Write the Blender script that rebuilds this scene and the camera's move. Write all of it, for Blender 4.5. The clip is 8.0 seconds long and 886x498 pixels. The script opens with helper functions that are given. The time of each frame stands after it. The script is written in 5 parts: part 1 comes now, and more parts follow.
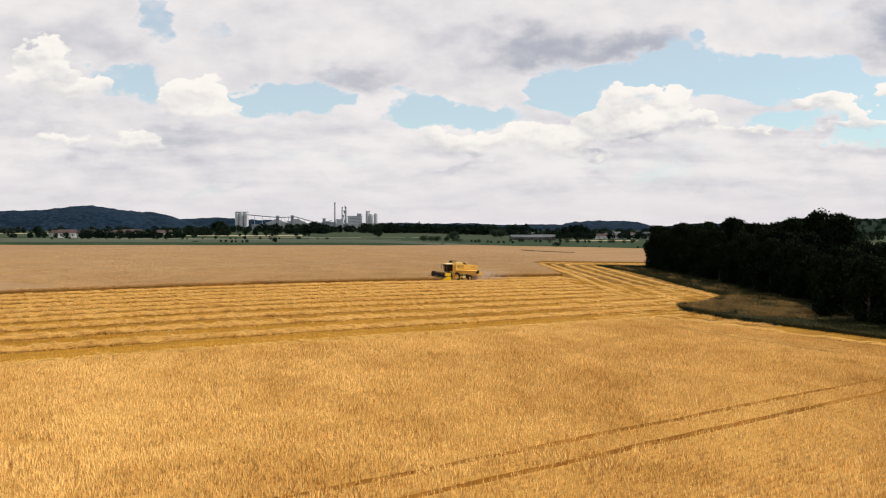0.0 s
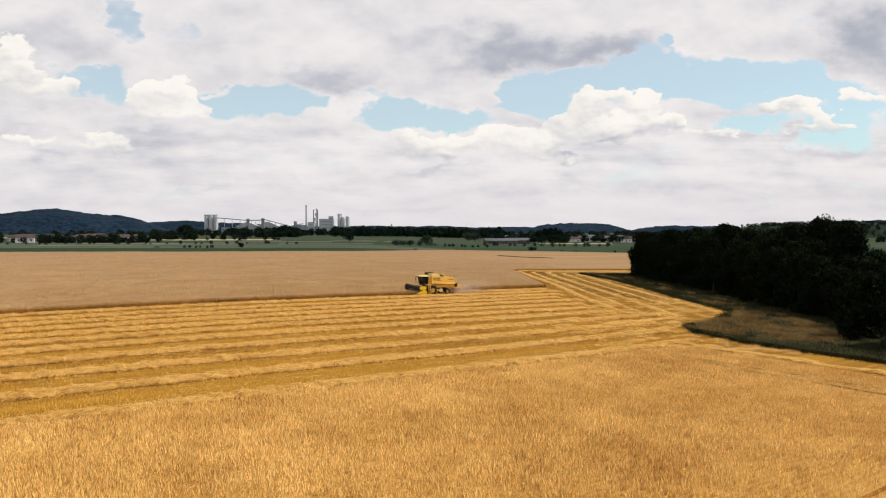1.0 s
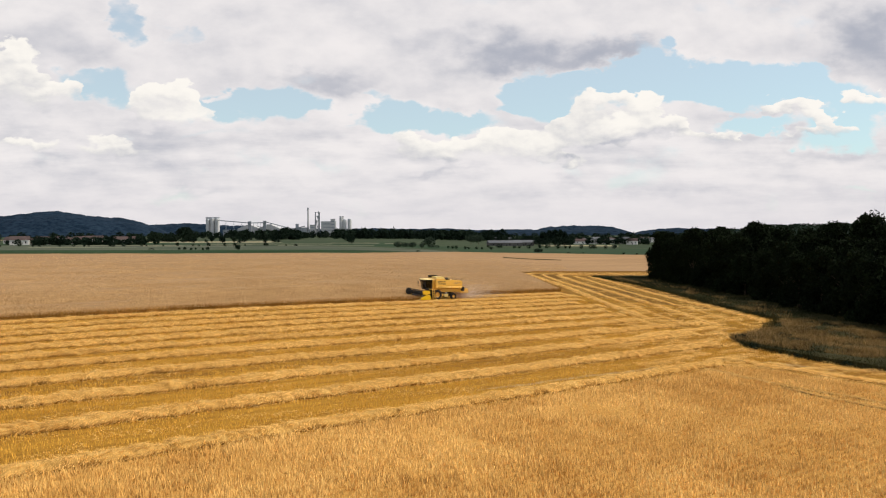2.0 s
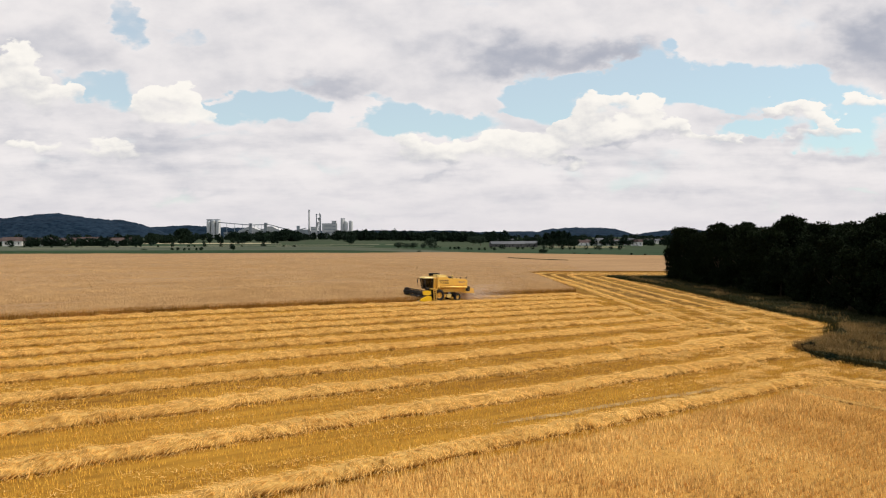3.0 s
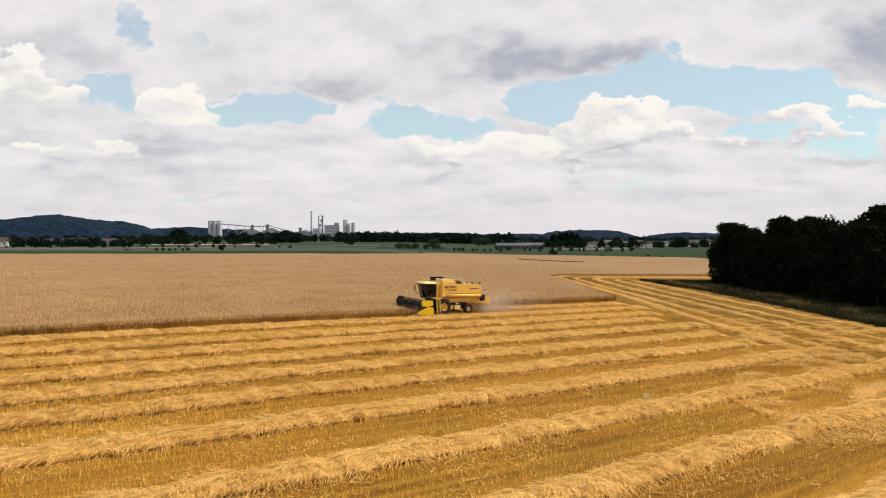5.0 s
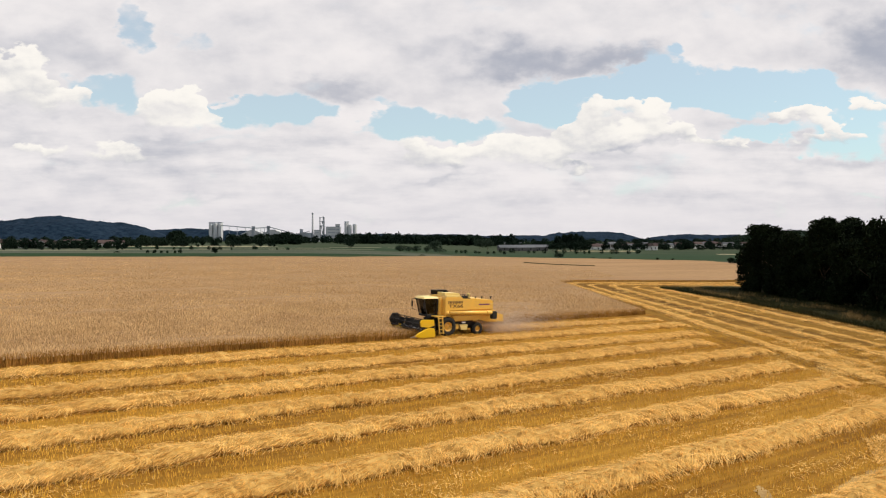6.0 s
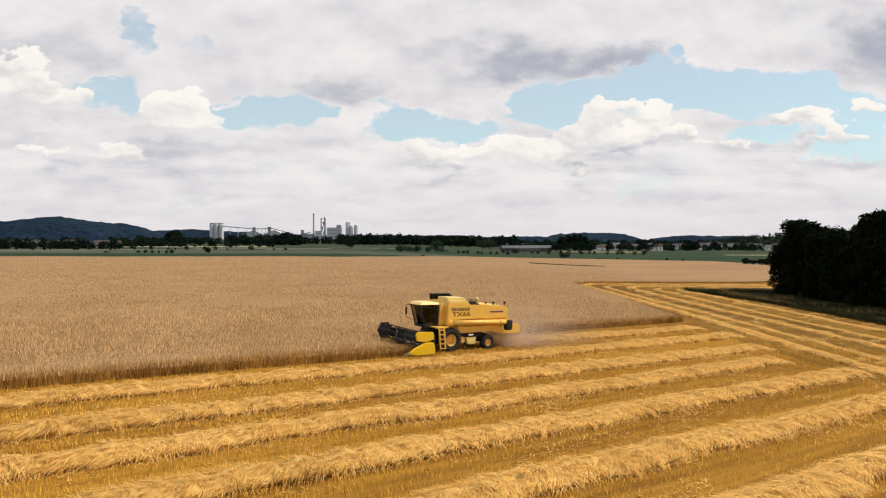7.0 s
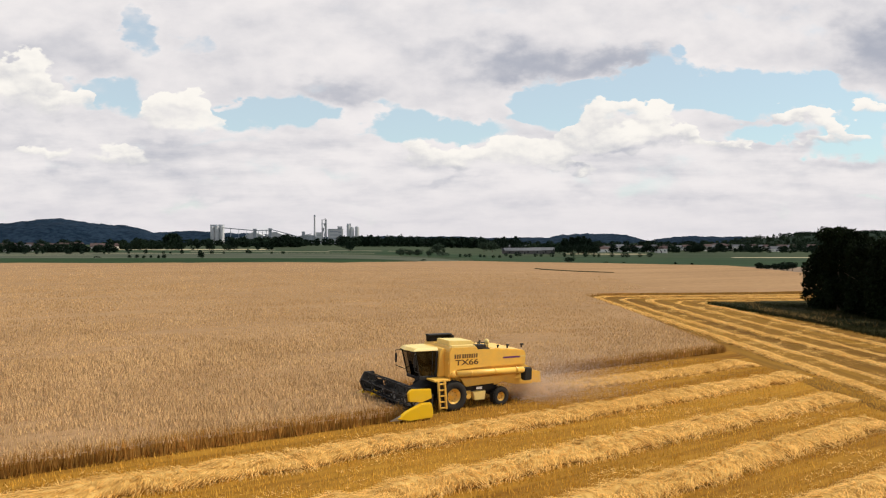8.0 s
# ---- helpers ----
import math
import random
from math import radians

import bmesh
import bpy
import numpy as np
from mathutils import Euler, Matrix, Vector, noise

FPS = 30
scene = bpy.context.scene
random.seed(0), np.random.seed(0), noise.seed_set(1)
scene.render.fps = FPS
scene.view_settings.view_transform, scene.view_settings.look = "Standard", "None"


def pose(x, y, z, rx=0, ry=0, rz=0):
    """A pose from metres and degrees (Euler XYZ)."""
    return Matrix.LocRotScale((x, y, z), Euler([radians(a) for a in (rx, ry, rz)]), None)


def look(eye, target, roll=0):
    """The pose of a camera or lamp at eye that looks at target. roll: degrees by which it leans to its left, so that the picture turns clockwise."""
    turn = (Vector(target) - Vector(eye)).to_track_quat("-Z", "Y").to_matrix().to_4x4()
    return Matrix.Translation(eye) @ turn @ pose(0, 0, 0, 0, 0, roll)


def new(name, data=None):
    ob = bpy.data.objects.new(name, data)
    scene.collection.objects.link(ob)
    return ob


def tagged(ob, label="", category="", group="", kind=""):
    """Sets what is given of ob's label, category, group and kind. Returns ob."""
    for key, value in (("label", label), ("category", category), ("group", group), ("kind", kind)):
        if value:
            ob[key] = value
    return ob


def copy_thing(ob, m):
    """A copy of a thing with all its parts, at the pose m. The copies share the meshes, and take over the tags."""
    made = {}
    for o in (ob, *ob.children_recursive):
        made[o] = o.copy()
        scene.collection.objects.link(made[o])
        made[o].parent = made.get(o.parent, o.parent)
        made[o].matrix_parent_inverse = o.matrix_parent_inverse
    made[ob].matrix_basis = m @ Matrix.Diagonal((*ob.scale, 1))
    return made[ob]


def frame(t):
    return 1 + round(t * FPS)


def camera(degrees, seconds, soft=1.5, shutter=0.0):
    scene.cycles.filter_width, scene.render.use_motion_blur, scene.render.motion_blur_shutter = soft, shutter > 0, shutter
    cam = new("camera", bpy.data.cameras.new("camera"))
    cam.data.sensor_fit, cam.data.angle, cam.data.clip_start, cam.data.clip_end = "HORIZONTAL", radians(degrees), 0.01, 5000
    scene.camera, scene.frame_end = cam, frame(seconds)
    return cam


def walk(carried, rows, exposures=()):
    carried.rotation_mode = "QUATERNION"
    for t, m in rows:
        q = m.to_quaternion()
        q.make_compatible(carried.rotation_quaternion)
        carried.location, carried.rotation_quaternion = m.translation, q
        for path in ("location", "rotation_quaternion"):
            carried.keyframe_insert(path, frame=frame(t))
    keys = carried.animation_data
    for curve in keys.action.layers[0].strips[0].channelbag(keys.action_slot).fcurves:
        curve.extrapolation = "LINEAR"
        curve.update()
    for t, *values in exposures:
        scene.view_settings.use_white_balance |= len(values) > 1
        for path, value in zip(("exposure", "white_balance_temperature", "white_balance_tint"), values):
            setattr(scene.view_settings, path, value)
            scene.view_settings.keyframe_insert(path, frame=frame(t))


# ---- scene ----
# ---- camera ----
cam = camera(60.65, 8.0, soft=1.15)
ROWS = [
    (0.0, 0.00, 0.00, 12.40, -1.91, -0.06, 0.00),
    (0.25, -0.11, 3.67, 12.71, -1.87, -0.01, -0.90),
    (0.5, -0.21, 7.34, 13.00, -1.83, 0.04, -1.75),
    (0.6, -0.25, 8.82, 13.12, -1.81, 0.04, -2.00),
    (0.75, -0.31, 11.04, 13.28, -1.78, 0.05, -2.10),
    (1.0, -0.41, 14.75, 13.51, -1.72, 0.05, -2.08),
    (1.5, -0.52, 22.16, 13.23, -1.61, 0.04, -1.99),
    (3.0, -0.07, 45.58, 10.96, -1.34, 0.11, -1.79),
    (3.5, 0.06, 53.04, 10.24, -1.25, 0.02, -1.72),
    (4.0, 0.22, 60.50, 9.65, -1.22, -0.01, -1.67),
    (4.5, 0.37, 67.95, 9.36, -1.20, -0.01, -1.61),
    (6.0, 0.76, 90.95, 9.69, -1.04, -0.05, -1.42),
    (6.5, 0.90, 98.34, 8.99, -0.99, -0.10, -1.35),
    (7.0, 1.10, 105.81, 8.81, -0.95, -0.08, -1.30),
    (7.5, 1.36, 113.17, 9.40, -0.90, -0.01, -1.22),
    (8.0, 1.47, 118.54, 10.26, -0.88, 0.03, -1.19),
]
walk(cam, [(t, pose(x, y, z, 90 + pitch, roll, yaw)) for t, x, y, z, pitch, roll, yaw in ROWS])

# ---- sky, sun and exposure ----
SUN_DIR = Vector((0.60, 0.05, 0.79)).normalized()   # from the ground towards the sun
scene.view_settings.exposure = 0.0
world = bpy.data.worlds.new("sky")
scene.world = world
world.use_nodes = True


class Graph:
    """Small helper that strings shader nodes together."""

    def __init__(self, tree):
        self.tree = tree
        tree.nodes.clear()

    def node(self, kind, **inputs):
        n = self.tree.nodes.new(kind)
        for key, value in inputs.items():
            self.put(n, key, value)
        return n

    def put(self, n, key, value):
        slot = n.inputs[int(key[1:])] if key[0] == "i" and key[1:].isdigit() else n.inputs[key.replace("_", " ")]
        if isinstance(value, bpy.types.NodeSocket):
            self.tree.links.new(value, slot)
        else:
            slot.default_value = value

    def math(self, op, a, b=0.0, c=0.0, clamp=False):
        n = self.tree.nodes.new("ShaderNodeMath")
        n.operation, n.use_clamp = op, clamp
        for k, v in enumerate((a, b, c)):
            self.put(n, "i%d" % k, v)
        return n.outputs[0]

    def mix(self, fac, a, b, mode="MIX"):
        n = self.tree.nodes.new("ShaderNodeMix")
        n.data_type, n.blend_type = "RGBA", mode
        for slot, v in ((0, fac), (6, a), (7, b)):
            if isinstance(v, bpy.types.NodeSocket):
                self.tree.links.new(v, n.inputs[slot])
            else:
                n.inputs[slot].default_value = v if slot == 0 else (*v[:3], 1.0)
        return n.outputs[2]

    def noise(self, vec, scale, detail=4.0, rough=0.55, dist=0.0):
        n = self.tree.nodes.new("ShaderNodeTexNoise")
        if vec is not None:
            self.tree.links.new(vec, n.inputs["Vector"])
        n.inputs["Scale"].default_value = scale
        n.inputs["Detail"].default_value = detail
        n.inputs["Roughness"].default_value = rough
        n.inputs["Distortion"].default_value = dist
        return n.outputs["Fac"]

    def ramp(self, fac, lo, hi):
        n = self.tree.nodes.new("ShaderNodeMapRange")
        n.interpolation_type = "SMOOTHSTEP"
        self.tree.links.new(fac, n.inputs["Value"])
        n.inputs["From Min"].default_value, n.inputs["From Max"].default_value = lo, hi
        return n.outputs["Result"]


def build_sky():
    g = Graph(world.node_tree)
    sky = g.node("ShaderNodeTexSky")
    sky.sky_type, sky.sun_disc = "NISHITA", False
    sky.sun_elevation = math.asin(SUN_DIR.z)
    sky.sun_rotation = math.atan2(SUN_DIR.x, SUN_DIR.y)
    sky.air_density, sky.dust_density = 1.0, 0.6
    geo = g.node("ShaderNodeTexCoord")
    sep = g.node("ShaderNodeSeparateXYZ", Vector=geo.outputs["Generated"])
    dx, dy, dz = sep.outputs
    ahead = g.math("MAXIMUM", g.math("ABSOLUTE", dy), 0.25)
    p, q = g.math("DIVIDE", dx, ahead), g.math("DIVIDE", dz, ahead)
    flat = g.node("ShaderNodeCombineXYZ", X=p, Y=g.math("MULTIPLY", q, 1.7), Z=0.0).outputs[0]

    def shifted(x, y, z=0.0):
        return g.node("ShaderNodeVectorMath", i0=flat, i1=(x, y, z)).outputs[0]

    def puffs(vec, scale, detail=3.0):
        """Cauliflower swelling: high in the middle of each puff, low in the creases."""
        n = g.node("ShaderNodeTexVoronoi", Vector=vec, Scale=scale, Detail=detail, Roughness=0.55, Lacunarity=2.3)
        n.feature, n.normalize = "F1", True
        return g.math("SUBTRACT", 1.0, n.outputs["Distance"])

    def pushed(n1, n2, ax, ay):
        """The place looked up, pushed about by noise for ragged edges."""
        return (g.math("MULTIPLY_ADD", g.math("SUBTRACT", n1, 0.5), ax, p), g.math("MULTIPLY_ADD", g.math("SUBTRACT", n2, 0.5), ay, q))

    def total(blobs, place, sharp=True):
        """Summed soft spots, and the same weighted by how high in its spot a place lies."""
        out, high = 0.0, 0.0
        for cx, cy, rx, ry, k in blobs:
            ax = g.math("MULTIPLY_ADD", place[0], 1.0 / rx, -cx / rx)
            ay = g.math("MULTIPLY_ADD", place[1], 1.0 / ry, -cy / ry)
            d = g.math("MULTIPLY_ADD", ay, ay, g.math("MULTIPLY", ax, ax))
            if sharp:
                d = g.math("MULTIPLY", d, d)
            e = g.math("POWER", 0.36788, d)
            out = g.math("MULTIPLY_ADD", e, k, out)
            high = g.math("MULTIPLY_ADD", g.math("MULTIPLY", e, k), ay, high)
        return out, high

    wide = pushed(g.noise(flat, 8.0, 5.0, 0.55), g.noise(shifted(7.3, 3.1, 1.7), 8.0, 5.0, 0.55), 0.22, 0.140)
    tight = pushed(g.noise(flat, 24.0, 4.0, 0.5), g.noise(shifted(4.3, 2.1), 24.0, 4.0, 0.5), 0.075, 0.055)
    fine = g.noise(flat, 11.0, 7.0, 0.54)
    up = g.ramp(dz, 0.34, 0.62)
    # the sheet of cloud and the openings in it
    gaps, _ = total(GAPS, wide)
    thin, _ = total(THIN, wide, False)
    tongues, _ = total(TONGUES, tight)
    open_sky = g.math("SUBTRACT", gaps, tongues)
    open_sky = g.math("MULTIPLY_ADD", g.math("SUBTRACT", fine, 0.5), 2.6, open_sky)
    open_sky = g.math("MULTIPLY_ADD", up, 0.75, open_sky)
    blue = g.math("MAXIMUM", g.ramp(open_sky, 0.22, 1.10), g.math("MULTIPLY", g.ramp(thin, 0.05, 0.6), g.math("MULTIPLY_ADD", fine, 0.9, -0.05)))
    # light and shade on the sheet
    shade, _ = total(SHADES, wide, False)
    shade = g.math("MULTIPLY", shade, g.math("MULTIPLY_ADD", fine, 1.6, 0.0))
    swell = g.math("SUBTRACT", g.noise(shifted(0.012, 0.045), 7.0, 7.0, 0.55), g.noise(flat, 7.0, 7.0, 0.55))
    curd = g.math("SUBTRACT", puffs(shifted(0.004, 0.012), 20.0), puffs(flat, 20.0))
    big = g.noise(flat, 2.6, 5.0, 0.5)
    grey = g.math("MULTIPLY_ADD", g.math("SUBTRACT", big, 0.5), 0.75, shade)
    grey = g.math("MULTIPLY_ADD", swell, 1.7, grey)
    grey = g.math("MULTIPLY_ADD", curd, 0.30, grey)
    # far rows of small clouds, pressed flat towards the horizon: bright heads, grey feet

    def rows(lift):
        long = g.node("ShaderNodeCombineXYZ", X=g.math("MULTIPLY", p, 8.0), Y=g.math("MULTIPLY_ADD", q, 40.0, lift), Z=3.0).outputs[0]
        return g.noise(long, 1.0, 6.0, 0.58)

    streaks = g.math("MULTIPLY", g.math("SUBTRACT", rows(0.38), rows(0.0)), g.ramp(q, 0.20, 0.10))
    grey = g.math("MULTIPLY_ADD", streaks, 1.25, grey)
    grey = g.math("MULTIPLY_ADD", gaps, -0.22, grey)
    grey = g.ramp(grey, -0.50, 1.25)
    cloud = g.mix(grey, CLOUD_LIGHT, CLOUD_DARK)
    cloud = g.mix(g.math("MULTIPLY", g.ramp(q, 0.10, 0.0), 0.6), cloud, CLOUD_HAZE)
    # heaped clouds in front: crisp knobbly heads, each swelling lit from above, soft grey feet
    heaps, high = total(HEAPS_MIDDLE + HEAPS_LOW + HEAPS_SIDE + HEAPS_SMALL, tight)
    lift = g.math("DIVIDE", high, g.math("MAXIMUM", heaps, 0.2))
    knob = puffs(flat, 30.0)
    body = g.math("MULTIPLY_ADD", g.math("SUBTRACT", knob, 0.55), 0.35, heaps)
    heap = g.math("MULTIPLY", g.ramp(body, 0.36, 0.60), g.ramp(lift, -0.85, 0.05))
    feet, _ = total(FEET, wide, False)
    dim = g.math("MULTIPLY_ADD", lift, -0.62, g.math("MULTIPLY", feet, 0.55))
    dim = g.math("MULTIPLY_ADD", g.math("SUBTRACT", puffs(shifted(0.003, 0.009), 30.0), knob), 0.9, dim)
    dim = g.math("MULTIPLY_ADD", swell, 2.0, dim)
    heaped = g.mix(g.ramp(dim, -0.55, 1.25), CLOUD_WHITE, CLOUD_DARK)
    clear = g.node("ShaderNodeVectorMath", i0=sky.outputs[0], i1=SKY_GAIN)
    clear.operation = "MULTIPLY"
    veil = g.mix(g.math("MULTIPLY_ADD", up, -0.40, 0.45), clear.outputs[0], CLOUD_LIGHT)
    colour = g.mix(heap, g.mix(blue, cloud, veil), heaped)
    back = g.node("ShaderNodeBackground", Color=colour, Strength=SKY_STRENGTH)
    g.node("ShaderNodeOutputWorld", Surface=back.outputs[0])


SKY_STRENGTH, SKY_GAIN = 0.10, (0.82, 1.28, 1.26)
CLOUD_LIGHT, CLOUD_DARK, CLOUD_HAZE, CLOUD_WHITE = (8.9, 8.5, 8.45), (4.3, 4.5, 5.2), (7.6, 7.25, 7.5), (9.8, 9.4, 8.8)
# openings, thin places, cloud tongues, grey undersides, heaps and their feet: across, up, half width, half height, strength
GAPS = [(-0.384, 0.270, 0.018, 0.025, 0.95), (-0.364, 0.252, 0.013, 0.013, 0.70), (-0.302, 0.264, 0.034, 0.009, 0.60), (-0.426, 0.195, 0.060, 0.013, 0.95), (-0.383, 0.177, 0.022, 0.010,
    0.70), (-0.204, 0.165, 0.078, 0.025, 1.70), (-0.138, 0.169, 0.037, 0.016, 1.20), (-0.255, 0.183, 0.030, 0.012, 1.00), (-0.001, 0.154, 0.097, 0.019, 1.70), (-0.042, 0.173, 0.041, 0.015,
    1.10), (0.126, 0.185, 0.034, 0.013, 1.10), (0.189, 0.174, 0.052, 0.016, 1.10), (0.227, 0.196, 0.075, 0.018, 1.70), (0.325, 0.210, 0.060, 0.025, 1.70), (0.408, 0.198, 0.090, 0.028, 1.70),
    (0.492, 0.187, 0.071, 0.022, 1.50), (0.577, 0.152, 0.060, 0.034, 1.50)]
GAPS += [(0.313, 0.242, 0.022, 0.008, 1.20), (0.455, 0.132, 0.067, 0.012, 1.40), (0.523, 0.198, 0.045, 0.012, 1.00), (0.439, 0.164, 0.045, 0.012, 1.00)]
THIN = [(-0.322, 0.050, 0.052, 0.010, 0.42), (-0.127, 0.101, 0.045, 0.009, 0.40), (0.280, 0.074, 0.045, 0.013, 0.55), (0.386, 0.114, 0.030, 0.007, 0.40), (0.601, 0.052, 0.030, 0.007, 0.40),
    (-0.248, 0.124, 0.037, 0.006, 0.35)]
TONGUES = [(-0.008, 0.194, 0.043, 0.009, 1.00), (0.074, 0.167, 0.046, 0.010, 1.10), (0.033, 0.181, 0.030, 0.007, 0.60), (0.370, 0.226, 0.036, 0.019, 1.30), (0.438, 0.239, 0.045, 0.019,
    0.90), (-0.085, 0.165, 0.027, 0.010, 1.00), (-0.110, 0.146, 0.030, 0.013, 1.00), (-0.254, 0.172, 0.011, 0.007, 0.90), (0.392, 0.153, 0.040, 0.007, 0.80)]
SHADES = [(0.178, 0.231, 0.104, 0.019, 0.95), (0.100, 0.219, 0.052, 0.015, 0.70), (0.257, 0.225, 0.045, 0.013, 0.60), (-0.099, 0.196, 0.041, 0.013, 0.75), (-0.138, 0.209, 0.030, 0.010,
    0.40), (-0.476, 0.247, 0.078, 0.027, 0.42), (-0.437, 0.229, 0.045, 0.016, 0.22), (0.602, 0.240, 0.045, 0.043, 1.25), (0.560, 0.273, 0.052, 0.030, 0.60), (0.374, 0.214, 0.034, 0.009,
    0.55), (0.010, 0.225, 0.082, 0.019, 0.35)]
HEAPS_MIDDLE = [(0.253, 0.167, 0.042, 0.016, 0.90), (0.223, 0.150, 0.027, 0.016, 0.80), (0.199, 0.131, 0.022, 0.016, 0.80), (0.301, 0.160, 0.028, 0.018, 0.90), (0.329, 0.140, 0.031, 0.015,
    0.85), (0.365, 0.125, 0.037, 0.011, 0.80), (0.269, 0.133, 0.071, 0.016, 0.90), (0.235, 0.115, 0.052, 0.012, 0.70), (0.409, 0.120, 0.027, 0.006, 0.60)]
HEAPS_LOW = [(0.137, 0.116, 0.046, 0.019, 0.85), (0.092, 0.108, 0.052, 0.018, 0.80), (0.040, 0.099, 0.056, 0.016, 0.75), (0.171, 0.103, 0.024, 0.015, 0.75), (-0.005, 0.112, 0.034, 0.013,
    0.60), (0.190, 0.090, 0.030, 0.007, 0.60)]
HEAPS_SIDE = [(-0.525, 0.220, 0.039, 0.022, 0.95), (-0.493, 0.200, 0.025, 0.016, 0.85), (-0.531, 0.189, 0.045, 0.021, 0.80), (-0.465, 0.177, 0.030, 0.017, 0.95), (-0.502, 0.170, 0.045,
    0.013, 0.70), (-0.321, 0.177, 0.036, 0.020, 0.95), (-0.296, 0.164, 0.028, 0.018, 0.85), (-0.347, 0.164, 0.028, 0.019, 0.85), (-0.314, 0.148, 0.046, 0.012, 0.80)]
HEAPS_SMALL = [(0.491, 0.163, 0.034, 0.011, 1.00), (0.527, 0.157, 0.022, 0.009, 0.80), (0.548, 0.142, 0.022, 0.019, 1.00), (0.573, 0.127, 0.030, 0.010, 0.60), (0.603, 0.175, 0.037, 0.011,
    1.00), (0.523, 0.127, 0.033, 0.009, 0.60), (-0.391, 0.105, 0.060, 0.015, 0.60), (-0.503, 0.111, 0.045, 0.012, 0.60)]
FEET = [(0.246, 0.110, 0.082, 0.010, 1.00), (0.325, 0.113, 0.060, 0.007, 0.70), (0.197, 0.118, 0.019, 0.015, 0.60), (0.100, 0.084, 0.097, 0.007, 0.90), (0.025, 0.084, 0.052, 0.007, 0.60),
    (0.152, 0.088, 0.045, 0.007, 0.50), (-0.314, 0.138, 0.056, 0.007, 0.90), (-0.350, 0.153, 0.019, 0.013, 0.40), (-0.466, 0.159, 0.037, 0.006, 0.70), (-0.524, 0.163, 0.052, 0.010, 0.40),
    (0.492, 0.151, 0.030, 0.004, 0.50), (0.554, 0.123, 0.030, 0.006, 0.50), (0.265, 0.133, 0.030, 0.007, 0.35)]
SHADES += [(-0.307, 0.054, 0.067, 0.007, 0.50), (0.040, 0.075, 0.071, 0.007, 0.50), (0.175, 0.062, 0.060, 0.007, 0.30), (-0.482, 0.090, 0.045, 0.007, 0.35), (-0.329, 0.138, 0.052, 0.007,
    0.40), (-0.094, 0.062, 0.067, 0.006, 0.30), (0.531, 0.114, 0.082, 0.009, 0.35), (0.379, 0.051, 0.090, 0.007, 0.30), (-0.439, 0.032, 0.104, 0.007, 0.35), (-0.034, 0.028, 0.119, 0.006,
    0.30), (-0.517, 0.138, 0.037, 0.009, 0.30)]
build_sky()

sun = new("sun", bpy.data.lights.new("sun", "SUN"))
sun.data.energy, sun.data.angle, sun.data.color = 4.2, radians(0.8), (1.0, 0.90, 0.74)
sun.matrix_world = look(SUN_DIR * 100, (0, 0, 0))

# ---- materials ----
def material(name, base, second, scale=4.0, rough=0.8, bump=0.0, bump_scale=None, big=0.15, metal=0.0, island=0.0, spread=0.5, stretch=(1, 1, 1), turn=0.0, translucent=0.0, upward=0.0):
    """Two colours mixed by noise at two sizes, with bump; island: how far single pieces differ in brightness."""
    m = bpy.data.materials.new(name)
    m.use_nodes = True
    g = Graph(m.node_tree)
    co = g.node("ShaderNodeTexCoord").outputs["Object"]
    if stretch != (1, 1, 1) or turn:
        mp = g.node("ShaderNodeMapping", Vector=co, Scale=stretch, Rotation=(0, 0, turn))
        mp.vector_type = "TEXTURE" if turn else "POINT"
        if turn:
            mp.inputs["Scale"].default_value = tuple(1.0 / s for s in stretch)
        co = mp.outputs[0]
    fine, wide = g.noise(co, scale, 6.0, 0.6), g.noise(co, scale * big, 4.0, 0.55)
    f = g.math("ADD", g.math("MULTIPLY", fine, spread), g.math("MULTIPLY", wide, 1.0 - spread))
    colour = g.mix(g.ramp(f, 0.33, 0.67), base, second)
    if island:
        info = g.node("ShaderNodeNewGeometry")
        r = g.math("MULTIPLY_ADD", info.outputs["Random Per Island"], island, 1.0 - island / 2)
        grey = g.node("ShaderNodeCombineXYZ", X=r, Y=r, Z=r).outputs[0]
        colour = g.mix(1.0, colour, grey, "MULTIPLY")
    b = g.node("ShaderNodeBsdfPrincipled", Base_Color=colour, Roughness=rough, Metallic=metal)
    if rough > 0.75:
        b.inputs["Specular IOR Level"].default_value = 0.04
    if bump:
        h = g.noise(co, bump_scale or scale * 2, 5.0, 0.6)
        n = g.node("ShaderNodeBump", Strength=min(1.0, bump * 4), Distance=bump, Height=h)
        g.put(b, "Normal", n.outputs[0])
    if upward:
        own = g.node("ShaderNodeNewGeometry").outputs["Normal"]
        tilt = g.node("ShaderNodeVectorMath", i0=own, i1=(0.0, 0.0, upward))
        unit = g.node("ShaderNodeVectorMath", i0=tilt.outputs[0])
        unit.operation = "NORMALIZE"
        g.put(b, "Normal", unit.outputs[0])
        b.inputs["Specular IOR Level"].default_value = 0.05
    out = b.outputs[0]
    if translucent:
        t = g.node("ShaderNodeBsdfTranslucent", Color=colour)
        s = g.node("ShaderNodeMixShader", Fac=translucent, i1=out, i2=t.outputs[0])
        out = s.outputs[0]
    g.node("ShaderNodeOutputMaterial", Surface=out)
    return m


